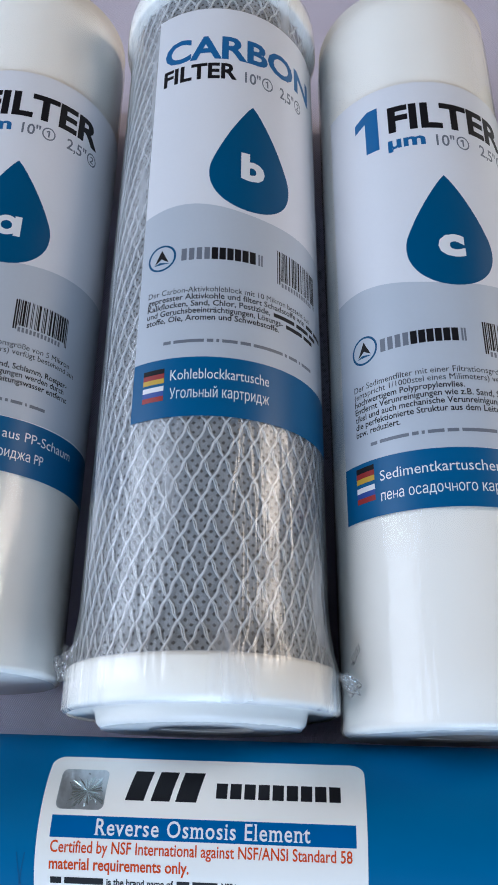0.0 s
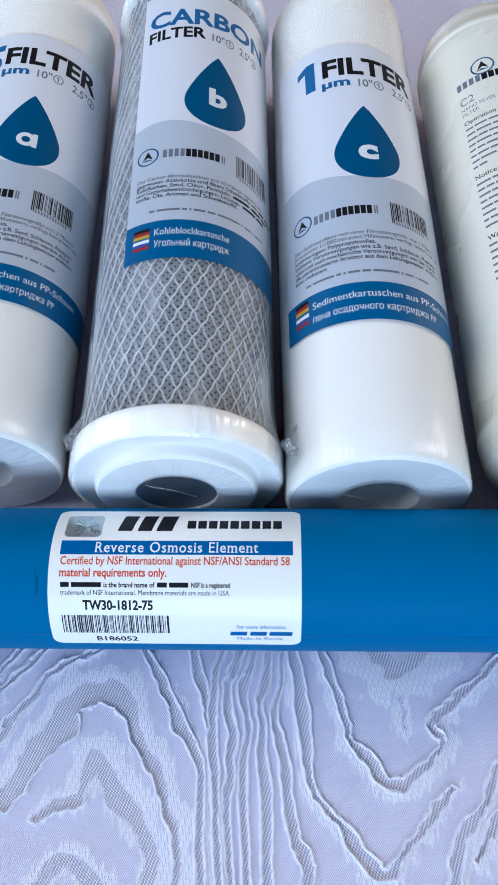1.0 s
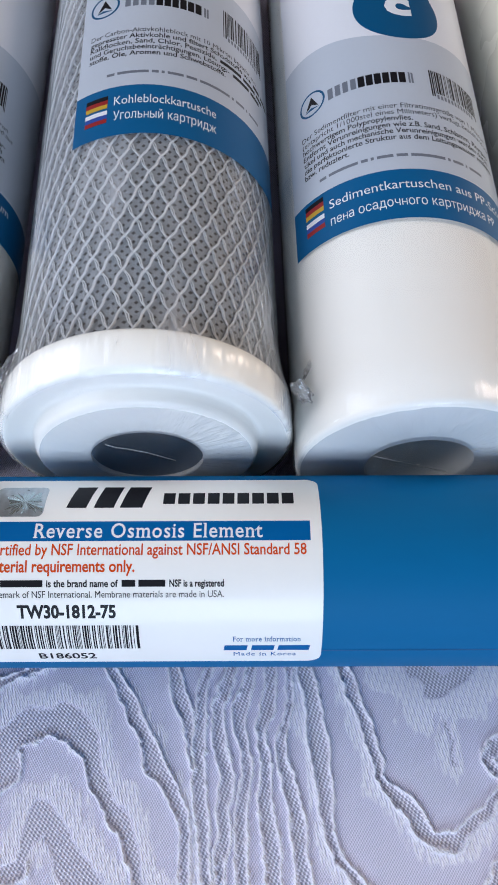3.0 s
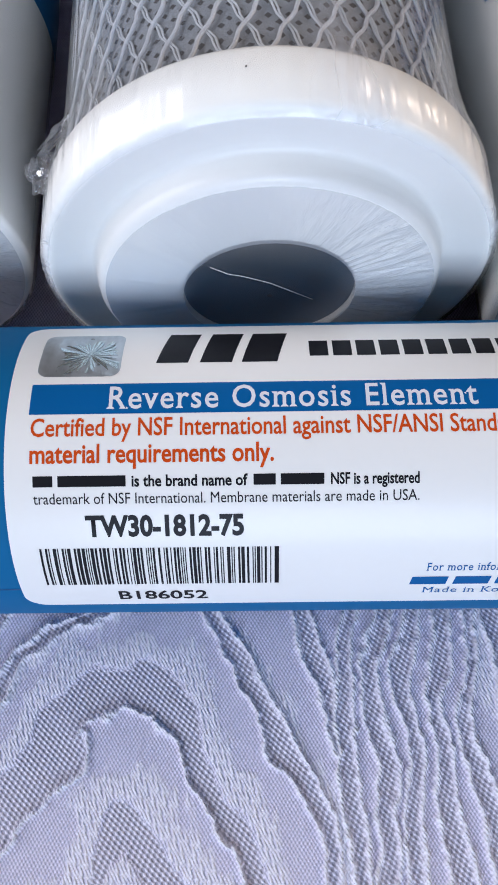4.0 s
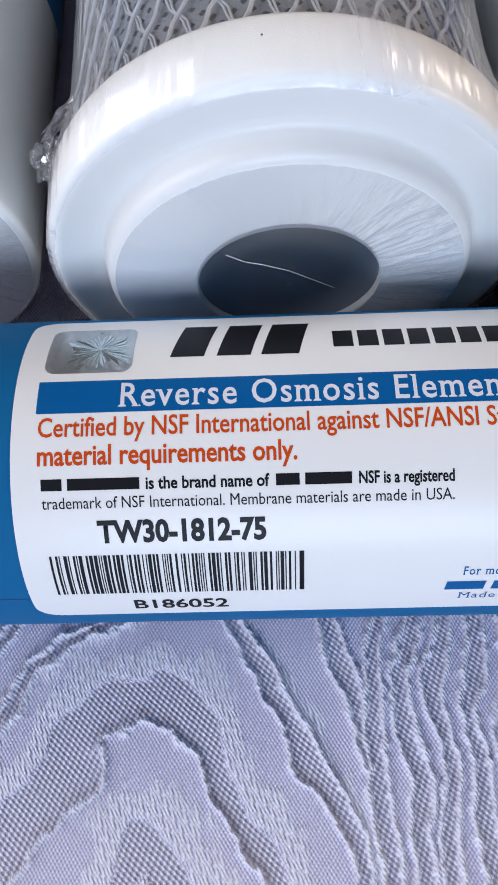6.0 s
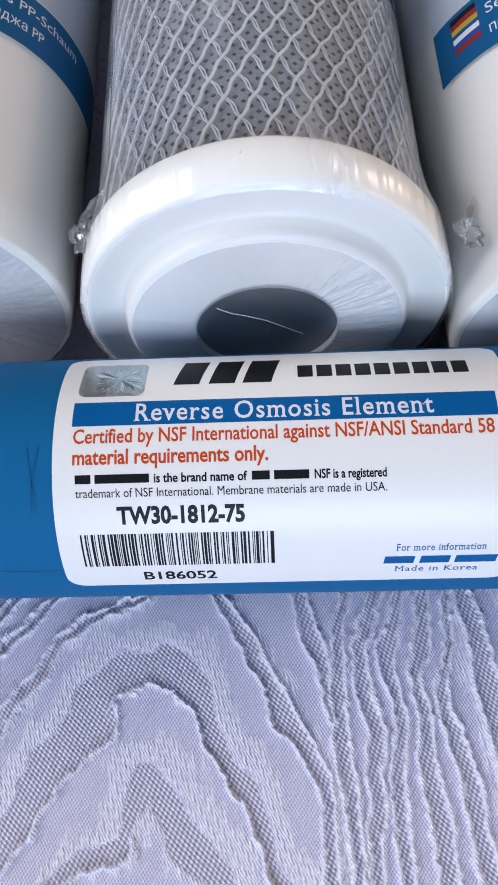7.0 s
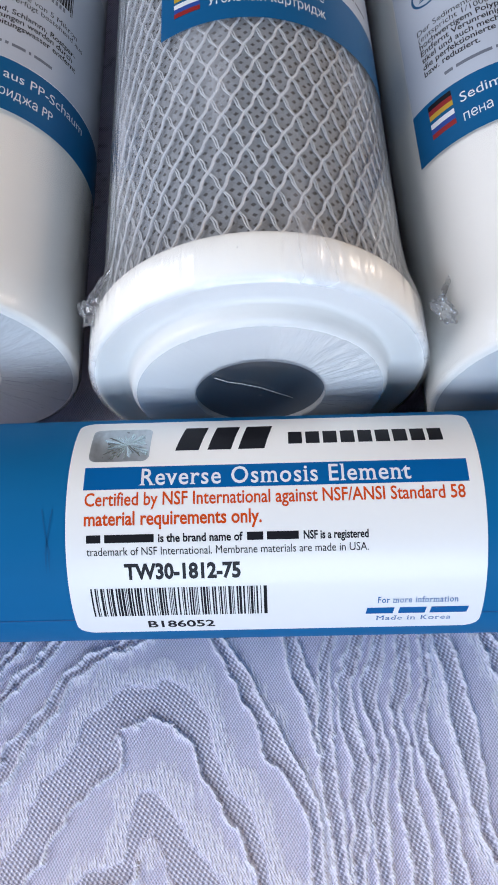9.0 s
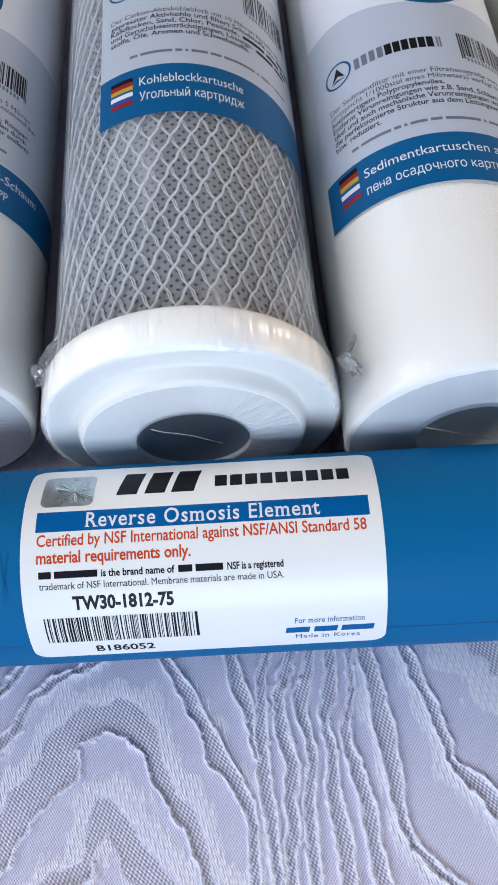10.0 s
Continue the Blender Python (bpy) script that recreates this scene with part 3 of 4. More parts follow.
def bowl_letter(u, v, r):
    """A round single-storey small a."""
    bm = bmesh.new()
    n = 32
    outer = [bm.verts.new((u + r * math.cos(2 * math.pi * i / n), v + r * math.sin(2 * math.pi * i / n), 0)) for i in range(n)]
    inner = [bm.verts.new((u + 0.45 * r * math.cos(2 * math.pi * i / n), v + 0.45 * r * math.sin(2 * math.pi * i / n), 0)) for i in range(n)]
    for i in range(n):
        j = (i + 1) % n
        bm.faces.new((outer[i], outer[j], inner[j], inner[i]))
    bm.faces.new([bm.verts.new((u + p * r, v + q * r, 0.0)) for p, q in ((0.62, -1), (1.18, -1), (1.18, 1), (0.62, 1))])
    return bm


def emblem(wrap, u, v, r, label, level=3):
    """A plain ring with a wedge in it."""
    ring = bmesh.new()
    n = 40
    outer = [ring.verts.new((u + r * math.cos(2 * math.pi * i / n), v + r * math.sin(2 * math.pi * i / n), 0)) for i in range(n)]
    inner = [ring.verts.new((u + 0.86 * r * math.cos(2 * math.pi * i / n), v + 0.86 * r * math.sin(2 * math.pi * i / n), 0)) for i in range(n)]
    for i in range(n):
        j = (i + 1) % n
        ring.faces.new((outer[i], outer[j], inner[j], inner[i]))
    part("emblem_ring", wrap.lay(ring, level), DROP, label)
    wedge = polygon([(u, v + 0.62 * r), (u + 0.5 * r, v - 0.4 * r), (u + 0.18 * r, v - 0.2 * r), (u, v - 0.05 * r), (u - 0.18 * r, v - 0.2 * r), (u - 0.5 * r, v - 0.4 * r)])
    part("emblem_wedge", wrap.lay(wedge, level), INK, label)
    sweep = polygon([(u - 0.6 * r, v - 0.48 * r), (u - 0.1 * r, v - 0.3 * r), (u + 0.6 * r, v - 0.52 * r), (u + 0.1 * r, v - 0.5 * r)])
    part("emblem_sweep", wrap.lay(sweep, level), DROP, label)


def brand_blocks(wrap, u0, u1, v, h, n, light, label, level=3):
    """A brand name as plain blocks, the first ones light, the rest bold."""
    w = (u1 - u0) / n
    for i in range(n):
        a, b = (0.14, 0.84) if i < light else (0.08, 0.90)
        part("brand_block", wrap.lay(rects([(u0 + (i + a) * w, v, u0 + (i + b) * w, v + h)]), level), INK_GREY if i < light else INK, label)


def barcode(wrap, u0, v0, u1, v1, bars, seed, label, level=3, drop=0.0, digits=True):
    rng = random.Random(seed)
    module = (u1 - u0) / (bars * 3.6)
    out, u = [], u0
    while u < u1 - 4 * module:
        w = module * rng.choice((1, 1, 2, 2, 3))
        i = len(out)
        low = v0 - drop if i in (0, 1) else v0
        out.append((u, low, u + w, v1))
        u += w + module * rng.choice((1, 1, 2, 3))
    out += [(u1 - 3 * module, v0 - drop, u1 - 2 * module, v1), (u1 - module, v0 - drop, u1, v1)]
    for b in out:
        part("code_bar", wrap.lay(rects([b]), level), INK, label)
    if digits:
        dw = (u1 - u0) / 15
        part("barcode_digits", wrap.lay(rects([(u0 + (i + 1.3) * dw, v0 - 0.0021, u0 + (i + 1.9) * dw, v0 - 0.0005) for i in range(12)]), level), INK_GREY, label)


def flags(wrap, u0, u1, de, ru, label, level=5):
    for (v0, v1), colours in ((de, (GOLD, RED, INK)), (ru, (RED, FLAG_BLUE, INK_WHITE))):
        h = (v1 - v0) / 3
        for i, c in enumerate(colours):
            part("flag_stripe", wrap.lay(rects([(u0, v0 + i * h, u1, v0 + (i + 1) * h)]), level), c, label)


def paragraph(wrap, lines, u, v, pitch, h, label, level=3, ink=None):
    """Printed lines; a number in a line stands for bars of what cannot be read."""
    for i, (s, w, tail) in enumerate(lines):
        vv = v - i * pitch
        part("text_line", wrap.lay(text(s, u, vv, h, w, 0.0 if "M" in s else 0.014), level), ink or INK, label)
        if tail:
            part("text_line", wrap.lay(word_bars(tail, u + w + 0.0012, vv, h * 0.72, 0.0009), level), ink or INK, label)


def wavy_area(u0, u1, low, base, amp, phase):
    pts = [(u0, low), (u1, low)]
    for i in range(31):
        u = u1 + (u0 - u1) * i / 30
        pts.append((u, base + amp * math.sin((u - u0) * 75 + phase) + 0.4 * amp * math.sin((u - u0) * 140)))
    return polygon(pts)


# ---- filters ----
def film_wrap(parent, r, profile, hole_r, seed, length, material=None):
    """The clear film round a cartridge, drawn together in radial pleats on its end."""
    off = Vector((seed * 2.3, seed, 0))

    def body_ruffle(a, q, y):
        return 0.00012 * noise.noise(Vector((math.sin(a) * 4, math.cos(a) * 4, y * 14)) + off) + (0.00004 + (0.00018 if y < 0.041 else 0)) * noise.noise(Vector((math.sin(a) * 70, math.cos(a) * 70, y * 6)) + off), 0
    part("film_sleeve", lathe(profile, 480, body_ruffle), material or FILM, parent, "clear wrinkled shrink film").visible_shadow = False


def end_film(parent, r0, r1, y, seed):
    off = Vector((seed * 2.3, seed, 0))

    def pleat(a, q, yy):
        k = (q - r0) / (r1 - r0)
        return 0, -0.00035 * abs(noise.noise(Vector((math.sin(a) * 22, math.cos(a) * 22, q * 40)) + off)) * (0.3 + 0.7 * k)
    prof = [(r0 + (r1 - r0) * i / 10, y) for i in range(11)]
    part("end_film", lathe(prof, 200, pleat), FILM_FACE, parent, "clear film pleated over the end").visible_shadow = False
    part("end_film", lathe([(0.0004, y), (r0 * 0.5, y), (r0, y)], 96), FILM_HOLE, parent, "clear film drawn tight over the hole").visible_shadow = False


def seam_line(parent, pts, r=0.00006):
    part("film_seam", tube([Vector(p) for p in pts], r), PLASTIC, parent, "thin white weld line of the film")


def sediment_filter(m, turn, shift, micron, letter, label_text, seed):
    r, y0, y1 = 0.0314, 0.0243, 0.2745
    f = thing("sediment_filter", m, label_text, "water filter", "sediment cartridges")
    hole = 0.0138
    part("fibre_body", lathe([(hole, y0 + 0.25 - 0.0005), (hole, y0 + 0.0006), (hole + 0.0006, y0), (r - 0.0012, y0), (r - 0.0004, y0 + 0.0003), (r, y0 + 0.0012)] + [(r, y0 + 0.0012 + 0.0125 * i) for i in range(1, 20)] + [(r, y1 - 0.001), (r - 0.001, y1), (hole, y1)], 128), FOAM, f)
    film_wrap(f, r, [(r * 0.96, y0 - 0.0006), (r + 0.0001, y0 - 0.0001), (r + 0.0005, y0 + 0.0015)] + [(r + 0.0005, y0 + 0.006 * i) for i in range(1, 41)] + [(r - 0.001, y1 + 0.001)], hole, seed, 0.25)
    end_film(f, hole, r * 0.96, y0 - 0.0006, seed)
    seam_line(f, [(-0.013, y0 - 0.0009, 0.0065), (-0.004, y0 - 0.0009, 0.002), (0.008, y0 - 0.0009, -0.0045)])
    part("film_knot", crumple(0.0020, seed), FILM_LUMP, f, "crumpled end of the film").matrix_basis = pose(-0.0300, y0 + 0.0105, 0.0185, 20, -30, 30)
    part("film_knot", crumple(0.0011, seed + 1, (0.5, 2.4, 0.6)), FILM_LUMP, f, "creased film").matrix_basis = pose(-0.0285, y0 + 0.018, 0.0165, 0, 0, -20)
    w = Wrap(r + 0.0008, turn=turn)
    u = w.u
    lab = part("paper_label", w.lay(polygon([(u(-63), 0.0770), (u(118), 0.0755), (u(118), 0.2235), (u(-63), 0.2250)]), 1), LABEL, f, "pale printed label")
    part("grey_field", w.lay(wavy_area(u(-62.9), u(117.9), 0.0927, 0.1462, 0.0016, 1.2), 2), LABEL_GREY, lab)
    part("blue_band", w.lay(polygon([(u(-63), 0.0769), (u(118), 0.0754), (u(118), 0.0918), (u(-63), 0.0932)]), 2.6), BAND, lab)
    if micron == "1":
        a, b = u(-40), 0.1990
        one = polygon([(a + 0.0030, b), (a + 0.0076, b), (a + 0.0076, b + 0.0180), (a + 0.0040, b + 0.0180), (a - 0.0008, b + 0.0148), (a - 0.0008, b + 0.0108), (a + 0.0030, b + 0.0132)])
        part("title_number", w.lay(one, 3), TITLE_BLUE, lab)
    else:
        part("title_number", w.lay(text(micron, u(-41), 0.1990, 0.0180, u(17), 0.03, 0.08), 3), TITLE_BLUE, lab)
    part("title", w.lay(text("FILTER", u(-20.5), 0.2046, 0.0100, u(76), 0.035), 3), INK, lab)
    part("title_unit", w.lay(text("µm", u(-21.5), 0.1975, 0.0048, u(21), 0.035), 3), TITLE_BLUE, lab)
    part("title_size", w.lay(text('10"①', u(5.5), 0.1968, 0.0044, u(20), 0.014), 3), INK_GREY, lab)
    part("title_size", w.lay(text('2,5"②', u(33), 0.1968, 0.0044, u(23), 0.014), 3), INK_GREY, lab)
    part("drop", w.lay(polygon(drop_outline(u(7.2), 0.1845, 0.1437, 0.0133)), 3), DROP, lab)
    if letter == "a":
        part("drop_letter", w.lay(bowl_letter(u(7.2) - 0.0005, 0.1580, 0.0038), 4), INK_WHITE, lab)
    else:
        part("drop_letter", w.lay(text(letter, u(7.2) - 0.0040, 0.1545, 0.0098, 0.0080, 0.05), 4), INK_WHITE, lab)
    emblem(w, u(-44.3), 0.1277, 0.0046, lab)
    brand_blocks(w, u(-35), u(5.5), 0.1250, 0.0042, 10, 4, lab)
    part("brand_tail", w.lay(rects([(u(6.5), 0.1250, u(7.5), 0.1292), (u(8), 0.1250, u(9), 0.1292)]), 3), INK_GREY, lab)
    barcode(w, u(18), 0.1228, u(50), 0.1318, 22, 7, lab, drop=0.0014)
    size = "1" if micron == "1" else "5"
    paragraph(w, [
        ("Der Sedimentfilter mit einer Filtrationsgröße von %s Mikron" % size, 0.0600, ()),
        ("(entspricht 1/1000stel eines Milimeters) verfügt bestehend aus", 0.0625, ()),
        ("hochwertigem Polypropylenvlies.", 0.0325, ()),
        ("Entfernt Verunreinigungen wie z.B. Sand, Schlamm, Rostpar-", 0.0600, ()),
        ("tikel und auch mechanische Verunreinigungen werden durch", 0.0590, ()),
        ("die perfektionierte Struktur aus dem Leitungswasser entfernt", 0.0605, ()),
        ("bzw. reduziert.", 0.0145, ()),
    ], u(-52.5), 0.1152, 0.00235, 0.0018, lab)
    part("address_line", w.lay(word_bars((0.0022, 0.0085, 0.0018, 0.0008, 0.0043, 0.003, 0.0095, 0.0008, 0.0034, 0.0006, 0.005), u(-43.5), 0.0972, 0.0010, 0.0008), 3), INK_GREY, lab)
    flags(w, u(-54), u(-42.5), (0.0872, 0.0918), (0.0815, 0.0861), lab)
    part("band_text", w.lay(text("Sedimentkartuschen aus PP-Schaum", u(-39.3), 0.0863, 0.0029, u(103), 0.0), 4), INK_WHITE, lab)
    part("band_text", w.lay(text("пена осадочного картриджа PP", u(-39.3), 0.0806, 0.0029, u(84), 0.0), 4), INK_WHITE, lab)
    return f


def carbon_filter(m):
    f = thing("carbon_filter", m, "film-wrapped carbon filter with grey fleece, white net and caps", "water filter")
    R, rb = 0.0361, 0.0325
    part("fleece", lathe([(rb, 0.036 + 0.0244 * i) for i in range(11)], 128), FLEECE, f, "grey perforated fleece")
    part("carbon_core", lathe([(0.0140, 0.034), (0.0140, 0.278), (rb - 0.001, 0.278), (rb - 0.001, 0.034), (0.0140, 0.034)], 64), CARBON, f, "black pressed carbon block")

    part("core_liner", lathe([(0.0139, 0.0274), (0.0139, 0.2806), (0.0136, 0.2806), (0.0136, 0.0264), (0.0139, 0.0264), (0.0139, 0.0274)], 96), LINER, f, "dark grey inner tube")

    def cap(y, sign):
        prof = [(0.0320, 0.0395), (0.0352, 0.0395), (0.0358, 0.0391), (0.0361, 0.0384), (0.0361, 0.0303), (0.03597, 0.0296), (0.0356, 0.0291), (0.0350, 0.0288),
                (0.0340, 0.0288), (0.0320, 0.0290), (0.0300, 0.0293), (0.0286, 0.0295), (0.0281, 0.0293), (0.0278, 0.0288), (0.0275, 0.0272), (0.0273, 0.0264), (0.0269, 0.0258), (0.0262, 0.0254), (0.0255, 0.0253), (0.0144, 0.0253), (0.0141, 0.0254), (0.0139, 0.0257), (0.0138, 0.0275)]
        return lathe([(r, y + sign * q) for r, q in prof], 160)
    part("end_cap", cap(0, 1), PLASTIC, f, "stepped white plastic end cap")
    part("end_cap", cap(0.308, -1), PLASTIC, f, "stepped white plastic end cap")
    speck = bmesh.new()
    bmesh.ops.create_icosphere(speck, subdivisions=2, radius=0.00014)
    part("speck", speck, INK, f, "tiny dark speck of dirt").matrix_basis = pose(-0.0028, 0.0355, 0.0360)
    # the net: two crossing families of strands
    net = part("net", lathe([(rb + 0.0003, 0.0395), (rb + 0.0006, 0.0398), (rb + 0.0003, 0.0401)], 96), STRAND, f, "white plastic diamond net")
    count, k, pitch = 40, 15.2, 0.0105
    for sign, rr, mat, thick in ((1, rb + 0.00070, STRAND, 0.00034), (-1, rb + 0.00035, STRAND_CLEAR, 0.00027)):
        def line(split):
            """One filament; dull strands are a pair joined at each knot, shaped as a double highlight line."""
            pts = []
            y = 0.0385
            while y < 0.270:
                a = sign * (k * y + 0.008 * math.sin(4 * math.pi * y / pitch + 0.6) + 0.02 * noise.noise(Vector((y * 60, sign, 3)))) + split * (0.3 + 0.7 * abs(math.sin(2 * math.pi * y / pitch)))
                pts.append(Vector((rr * math.sin(a), y, rr * math.cos(a))))
                y += 0.0011
            return pts
        if sign > 0:
            bm = tube(line(0), thick, 6)
        else:
            bm = tube(line(0.0085), 0.00021, 5)
            other = bpy.data.meshes.new("filament")
            twin = tube(line(-0.0085), 0.00021, 5)
            twin.to_mesh(other)
            twin.free()
            bm.from_mesh(other)
            bpy.data.meshes.remove(other)
        first = part("strand", bm, mat, net)
        for i in range(1, count):
            ob = new("strand", first.data)
            ob.parent = net
            ob.matrix_basis = Matrix.Rotation(2 * math.pi * (i + 0.10 * math.sin(i * 5.3)) / count, 4, "Y")
    prof = [(0.0350, 0.0282), (0.0363, 0.0290), (0.0364, 0.0380), (0.0362, 0.0400), (0.0352, 0.0440), (0.0345, 0.0500)]
    prof += [(0.03405, 0.055 + 0.006 * i) for i in range(35)] + [(0.0350, 0.2655), (0.0363, 0.2700), (0.0363, 0.2790)]
    film_wrap(f, R, prof, 0.0135, 5, 0.24, FILM_NET)
    end_film(f, 0.0139, 0.0262, 0.0250, 5)
    seam_line(f, [(-0.0091, 0.0246, 0.0090), (-0.0065, 0.0246, 0.0071), (-0.0040, 0.0246, 0.0062), (0.0, 0.0246, 0.0042), (0.0070, 0.0246, -0.0010)])
    part("film_knot", crumple(0.0027, 2), FILM_LUMP, f, "crumpled end of the film").matrix_basis = pose(-0.0340, 0.0395, 0.0135, 0, -20, 10)
    part("film_knot", crumple(0.0015, 4, (0.5, 2.6, 0.6)), FILM_LUMP, f, "creased film").matrix_basis = pose(-0.0315, 0.0420, 0.0185, 0, -30, -30)
    w = Wrap(0.0343)
    u = w.u
    lab = part("paper_label", w.lay(polygon([(u(-32), 0.1000), (u(105), 0.0995), (u(105), 0.2550), (u(-32), 0.2560)]), 1), LABEL, f, "pale printed label")
    part("grey_field", w.lay(wavy_area(u(-31.9), u(104.9), 0.1170, 0.1680, 0.0020, 0.4), 2), LABEL_GREY, lab)
    part("blue_band", w.lay(polygon([(u(-32), 0.0999), (u(105), 0.0994), (u(105), 0.1170), (u(-32), 0.1178)]), 2.6), BAND, lab)
    part("title", w.lay(text("CARBON", u(-26.5), 0.2318, 0.0098, u(97), 0.03), 3), TITLE_BLUE, lab)
    part("title", w.lay(text("FILTER", u(-26.5), 0.2226, 0.0066, u(42), 0.03), 3), INK, lab)
    part("title_size", w.lay(text('10"①', u(20), 0.2222, 0.0046, u(17), 0.014), 3), INK_GREY, lab)
    part("title_size", w.lay(text('2,5"②', u(42), 0.2222, 0.0046, u(18), 0.014), 3), INK_GREY, lab)
    part("drop", w.lay(polygon(drop_outline(u(24.7), 0.2118, 0.1690, 0.0135)), 3), DROP, lab)
    part("drop_letter", w.lay(text("b", u(24.7) - 0.0037, 0.1815, 0.0095, 0.0078, 0.045), 4), INK_WHITE, lab)
    emblem(w, u(-20.4), 0.1522, 0.0046, lab)
    brand_blocks(w, u(-10.5), u(27), 0.1500, 0.0042, 10, 4, lab)
    part("brand_tail", w.lay(rects([(u(28), 0.1500, u(29), 0.1540), (u(29.5), 0.1500, u(30.4), 0.1540)]), 3), INK_GREY, lab)
    barcode(w, u(38.8), 0.1475, u(70), 0.1580, 22, 8, lab, drop=0.0014)
    paragraph(w, [
        ("Der Carbon-Aktivkohleblock mit 10 Mikron besteht aus", 0.0535, ()),
        ("gepresster Aktivkohle und filtert Schadstoffe wie", 0.0505, (0.004, 0.006)),
        ("Kalkflocken, Sand, Chlor, Pestizide,", 0.0365, (0.008, 0.006, 0.004)),
        ("und Geruchsbeeinträchtigungen, Lösungs-", 0.0410, (0.007, 0.005)),
        ("stoffe, Öle, Aromen und Schwebstoffe.", 0.0395, ()),
    ], u(-26.5), 0.1388, 0.00235, 0.0018, lab)
    part("address_line", w.lay(word_bars((0.0022, 0.0085, 0.0018, 0.0008, 0.0043, 0.003, 0.0095, 0.0008, 0.0034, 0.0006, 0.005), u(-16.7), 0.1222, 0.0010, 0.0008), 3), INK_GREY, lab)
    flags(w, u(-26), u(-15.3), (0.1103, 0.1148), (0.1050, 0.1095), lab)
    part("band_text", w.lay(text("Kohleblockkartusche", u(-12.3), 0.1108, 0.0031, u(46), 0.0), 4), INK_WHITE, lab)
    part("band_text", w.lay(text("Угольный картридж", u(-12.3), 0.1052, 0.0031, u(46), 0.0), 4), INK_WHITE, lab)
    return f


def silver_filter(m):
    f = thing("inline_filter", m, "cream white inline water filter with small grey printed instructions", "water filter")
    r, y0, y1 = 0.0314, 0.030, 0.262
    prof = [(0.004, y0 - 0.006), (0.009, y0 - 0.0055), (0.018, y0 - 0.003), (0.0255, y0 + 0.0015), (0.0298, y0 + 0.007), (0.0312, y0 + 0.012), (0.0312, y0 + 0.0165), (0.0316, y0 + 0.017), (0.0316, y0 + 0.0195), (r, y0 + 0.020)]
    prof += [(r, y0 + 0.020 + 0.01 * i) for i in range(1, 20)]
    part("housing", lathe(prof + [(r, y1 - 0.022), (0.0317, y1 - 0.0215), (0.0317, y1 - 0.018), (0.0311, y1 - 0.0175), (0.0308, y1 - 0.012), (0.0290, y1 - 0.006), (0.0255, y1 - 0.002), (0.020, y1), (0.0185, y1 + 0.0012), (0.001, y1 + 0.0015)], 128), CREAM, f)
    w = Wrap(r)
    u = w.u
    lab = part("print", w.lay(text("C2", u(-46), 0.1940, 0.0042, 0.0062, 0.0), 1), INK_GREY, f, "small grey print")
    emblem(w, u(-24), 0.2120, 0.0050, lab, 1)
    brand_blocks(w, u(-47), u(4), 0.2035, 0.0040, 10, 4, lab, 1)
    part("text_line", w.lay(text("NANO SILVER", u(-46), 0.1905, 0.0020, 0.0145, 0.0), 1), INK_GREY, lab)
    part("text_line", w.lay(text("FILTER", u(-46), 0.1875, 0.0020, 0.0075, 0.0), 1), INK_GREY, lab)
    rng = random.Random(4)
    v = 0.1825
    for heading, lines in (("Operation conditions:", 8), ("Notice:", 8), ("Warranty", 6)):
        part("text_heading", w.lay(text(heading, u(-46), v, 0.0022, 0, 0.008), 1), INK, lab)
        for i in range(lines):
            v -= 0.00315
            widths = [rng.uniform(0.002, 0.0065) for _ in range(rng.randint(4, 6) if i < lines - 1 else 2)]
            part("text_line", w.lay(word_bars(widths, u(-46), v, 0.0010, 0.0006), 1), INK_GREY, lab)
        v -= 0.0062
    return f


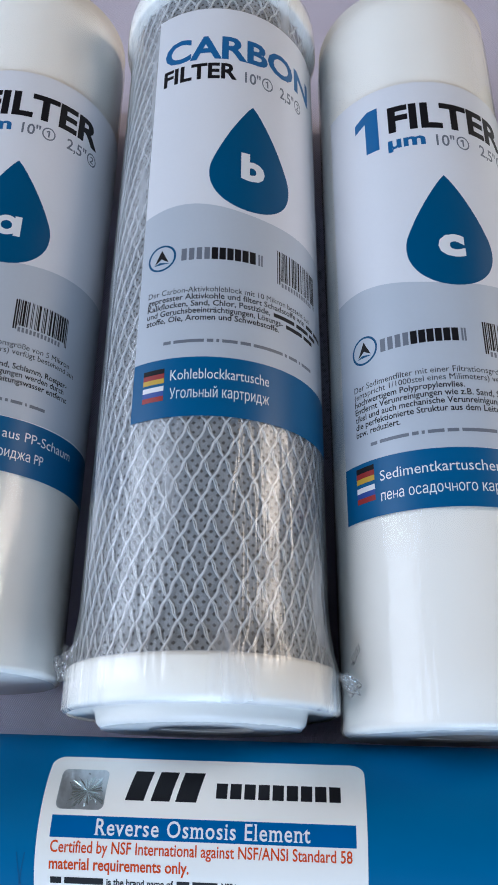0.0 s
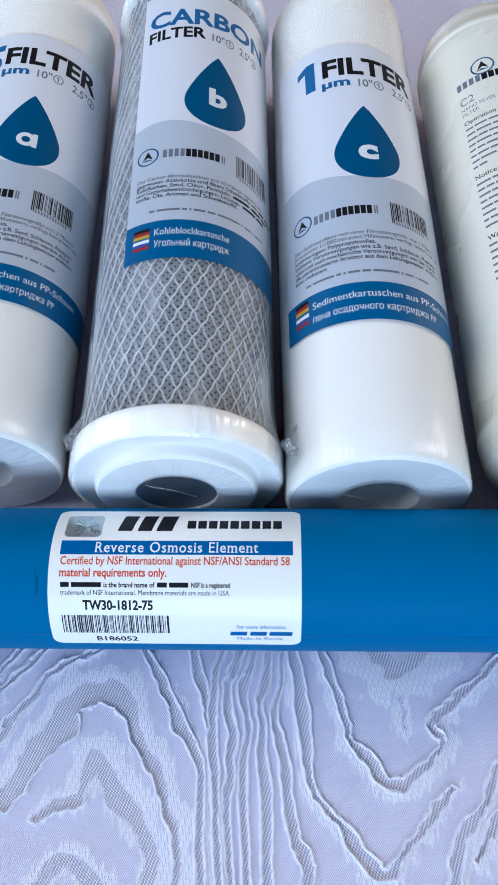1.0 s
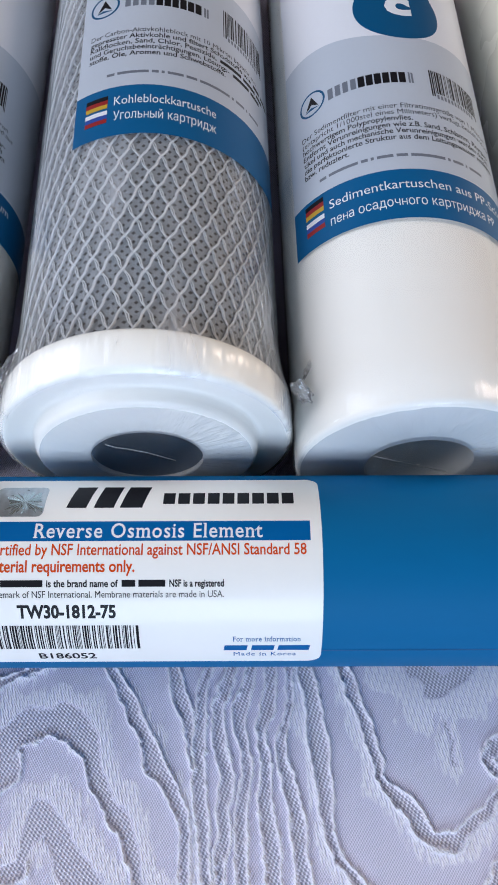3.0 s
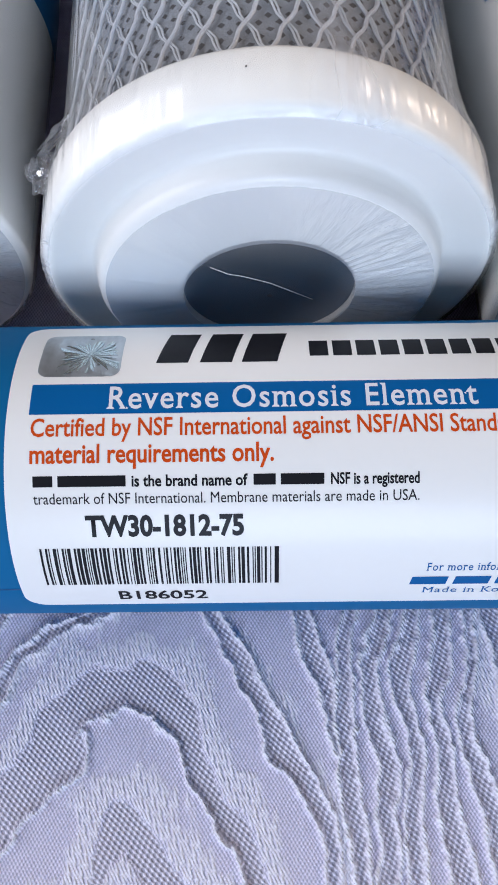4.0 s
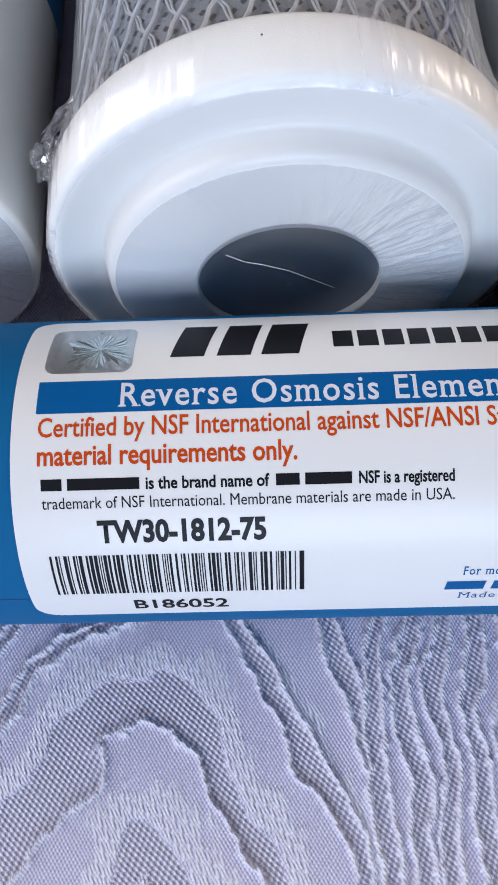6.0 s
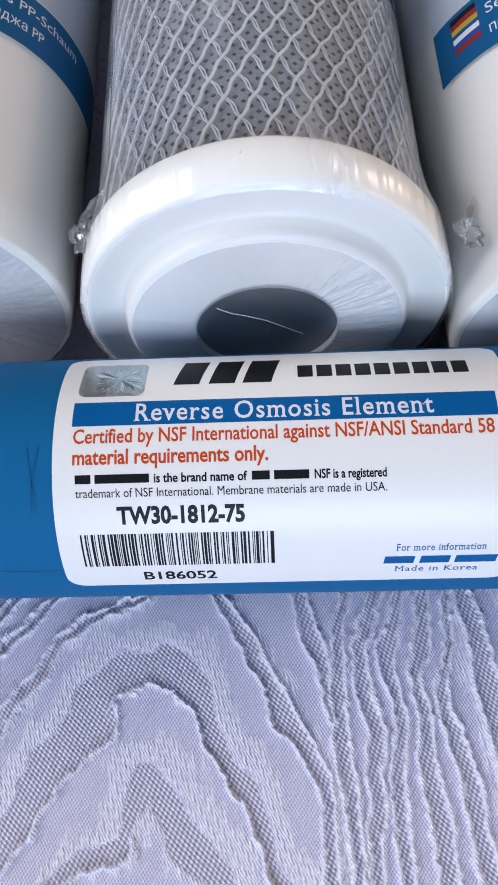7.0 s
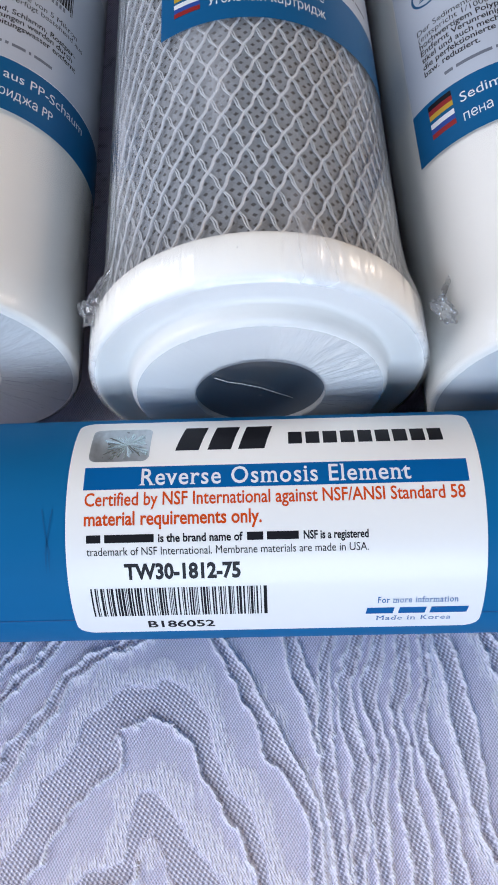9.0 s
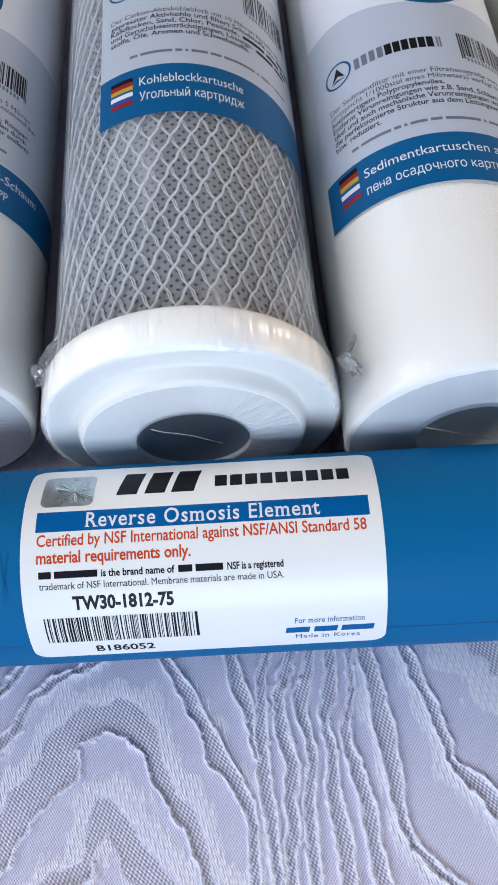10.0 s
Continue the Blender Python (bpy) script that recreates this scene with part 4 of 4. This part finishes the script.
# ---- the membrane housing ----
def membrane(m):
    R = 0.0234
    f = thing("membrane_housing", m, "blue wrapped reverse osmosis membrane tube with a white label", "membrane")
    turn_x = Matrix.Rotation(radians(-90), 4, "Z")

    def about_x(bm):
        bmesh.ops.transform(bm, matrix=turn_x, verts=bm.verts)
        return bm
    part("tube", about_x(lathe([(0.008, -0.119), (0.0215, -0.119), (0.0232, -0.1183), (R, -0.117)] + [(R, -0.117 + 0.0128 * i) for i in range(1, 21)] + [(R, 0.142), (0.0232, 0.1433), (0.0215, 0.144), (0.008, 0.144)], 128)), BLUE, f)
    part("core_tube", about_x(lathe([(0.0065, -0.138), (0.0085, -0.138), (0.0085, 0.162), (0.0065, 0.162), (0.0065, -0.138)], 48)), PLASTIC, f, "white core pipe")
    w = Wrap(R + 0.00005, round_x=True)

    def v(theta):
        return -w.r * radians(theta)
    # the wrap's overlapping edge and a small crease, its shade painted as flat strips
    part("wrap_edge", w.lay(rects([(-0.119, v(68.6), -0.030, v(68.0)), (-0.03, v(68.6), 0.144, v(68.0))]), 1), surface("wrap_shade", (0.006, 0.08, 0.24), 0.4), f, "edge of the blue wrap")
    for a, b in ((-0.0475, -0.0462), (-0.0455, -0.0468)):
        part("crease", w.lay(polygon([(a, v(10)), (a + 0.0003, v(10)), (b + 0.0004, v(30)), (b + 0.0001, v(40)), (b, v(30))]), 1), surface("wrap_crease_shade", (0.001, 0.10, 0.25), 0.5, spec=0.2), f, "fine fold of the wrap, its shade painted as a dark strip")
    lab = part("paper_label", w.lay(rounded(-0.0428, v(80.5), 0.0356, v(-48), 0.0032), 2), PAPER, f, "white glossy label with rounded corners")
    part("hologram", w.lay(rounded(-0.0394, v(-13.5), -0.0276, v(-38), 0.0015), 3), HOLO, lab, "silvery hologram sticker")
    rng = random.Random(6)
    hub = (-0.0322, v(-24))
    for i in range(30):
        fan = bmesh.new()
        a0, a1 = 2 * math.pi * i / 30, 2 * math.pi * (i + rng.uniform(0.3, 0.9)) / 30
        reach = [min(0.0054 / max(abs(math.cos(a)), 1e-4) - (0.0008 if math.cos(a) > 0 else 0), 0.0040 / max(abs(math.sin(a)), 1e-4), 0.0058) * rng.uniform(0.5, 0.95) for a in (a0, a1)]
        fan.faces.new([fan.verts.new(p) for p in ((*hub, 0), (hub[0] + reach[0] * math.cos(a0), hub[1] + reach[0] * math.sin(a0), 0), (hub[0] + reach[1] * math.cos(a1), hub[1] + reach[1] * math.sin(a1), 0))])
        w.lay(fan, 3.6, 0)
        for p in fan.verts:
            p.co.z += rng.uniform(0, 0.00016)
        part("hologram_ray", fan, HOLO_RAY, lab, "", False)
    # the maker's mark as plain blocks
    big = [(-0.0226, v(-19.5), -0.0180, v(-38)), (-0.0163, v(-19.5), -0.0117, v(-38)), (-0.0103, v(-19.5), -0.0052, v(-38))]
    for b in big:
        part("brand_block", w.lay(rects([b], 0.22), 3), INK, lab)
    n, a, b = 9, -0.0008, 0.0300
    q = (b - a) / n
    for i in range(n):
        part("brand_block", w.lay(rects([(a + i * q + 0.0003, v(-22.2), a + (i + 1) * q - 0.0004, v(-31.5))]), 3), INK, lab)
    part("blue_strip", w.lay(rects([(-0.0397, v(1.5), 0.0330, v(-10.2))]), 3), BAND_M, lab)
    part("strip_text", w.lay(text("Reverse Osmosis Element", -0.0290, v(-0.4), 0.00345, 0.0513, 0.012, serif=True), 4), INK_WHITE, lab)
    part("red_text", w.lay(text("Certified by NSF International against NSF/ANSI Standard 58", -0.0393, v(9.2), 0.0025, 0.0713, 0.012), 4), INK_RED, lab)
    part("red_text", w.lay(text("material requirements only.", -0.0393, v(18.2), 0.0025, 0.0333, 0.02), 4), INK_RED, lab)
    h = 0.00150
    part("text_line", w.lay(rects([(-0.0389, v(26.2), -0.0362, v(26.2) + h), (-0.0355, v(26.2), -0.0262, v(26.2) + h), (-0.0088, v(26.2), -0.0058, v(26.2) + h), (-0.0051, v(26.2), 0.0008, v(26.2) + h)]), 4), INK, lab)
    part("text_line", w.lay(text("is the brand name of", -0.0254, v(26.2), h, 0.0158, 0.024), 4), INK, lab)
    part("text_line", w.lay(text("NSF is a registered", 0.0017, v(26.2), h, 0.0120, 0.024), 4), INK, lab)
    part("text_line", w.lay(text("trademark of NSF International. Membrane materials are made in USA.", -0.0389, v(32), h, 0.0526, 0.0), 4), INK, lab)
    part("model_text", w.lay(text("TW30-1812-75", -0.0320, v(43.5), 0.0029, 0.0218, 0.038), 4), INK, lab)
    barcode(w, -0.0388, v(65.5), -0.0054, v(48.3), 60, 11, lab, 4, digits=False)
    part("serial_text", w.lay(text("B186052", -0.0288, v(75.5), 0.0023, 0.0130, 0.02), 4), INK, lab)
    part("info_text", w.lay(text("For more information", 0.0155, v(60), 0.0015, 0.0153, 0.006, serif=True), 4), BAND_M, lab)
    for a, b in ((0.0134, 0.0186), (0.0196, 0.0247), (0.0256, 0.0327)):
        part("maker_block", w.lay(rects([(a, v(67.5), b, v(63.2))], 0.15), 4), BAND_M, lab)
    part("origin_text", w.lay(text("Made in Korea", 0.0155, v(73), 0.0015, 0.0144, 0.0, serif=True), 4), BAND_M, lab)
    return f


setting()
tablecloth()
membrane(pose(0, 0, 0.0234, 0, 0, -1.24))
carbon_filter(pose(-0.0053, 0, 0.0361, 0, 0, 0.2))
sediment_filter(pose(0.0631, 0, 0.0314), 0, 0, "1", "c", "white sediment filter with a petrol drop letter c label, film wrapped", 3)
sediment_filter(pose(-0.0787, 0.0140, 0.0314), 11, 0, "5", "a", "white sediment filter with a petrol drop letter a label, film wrapped", 9)
silver_filter(pose(0.1325, 0, 0.0314))
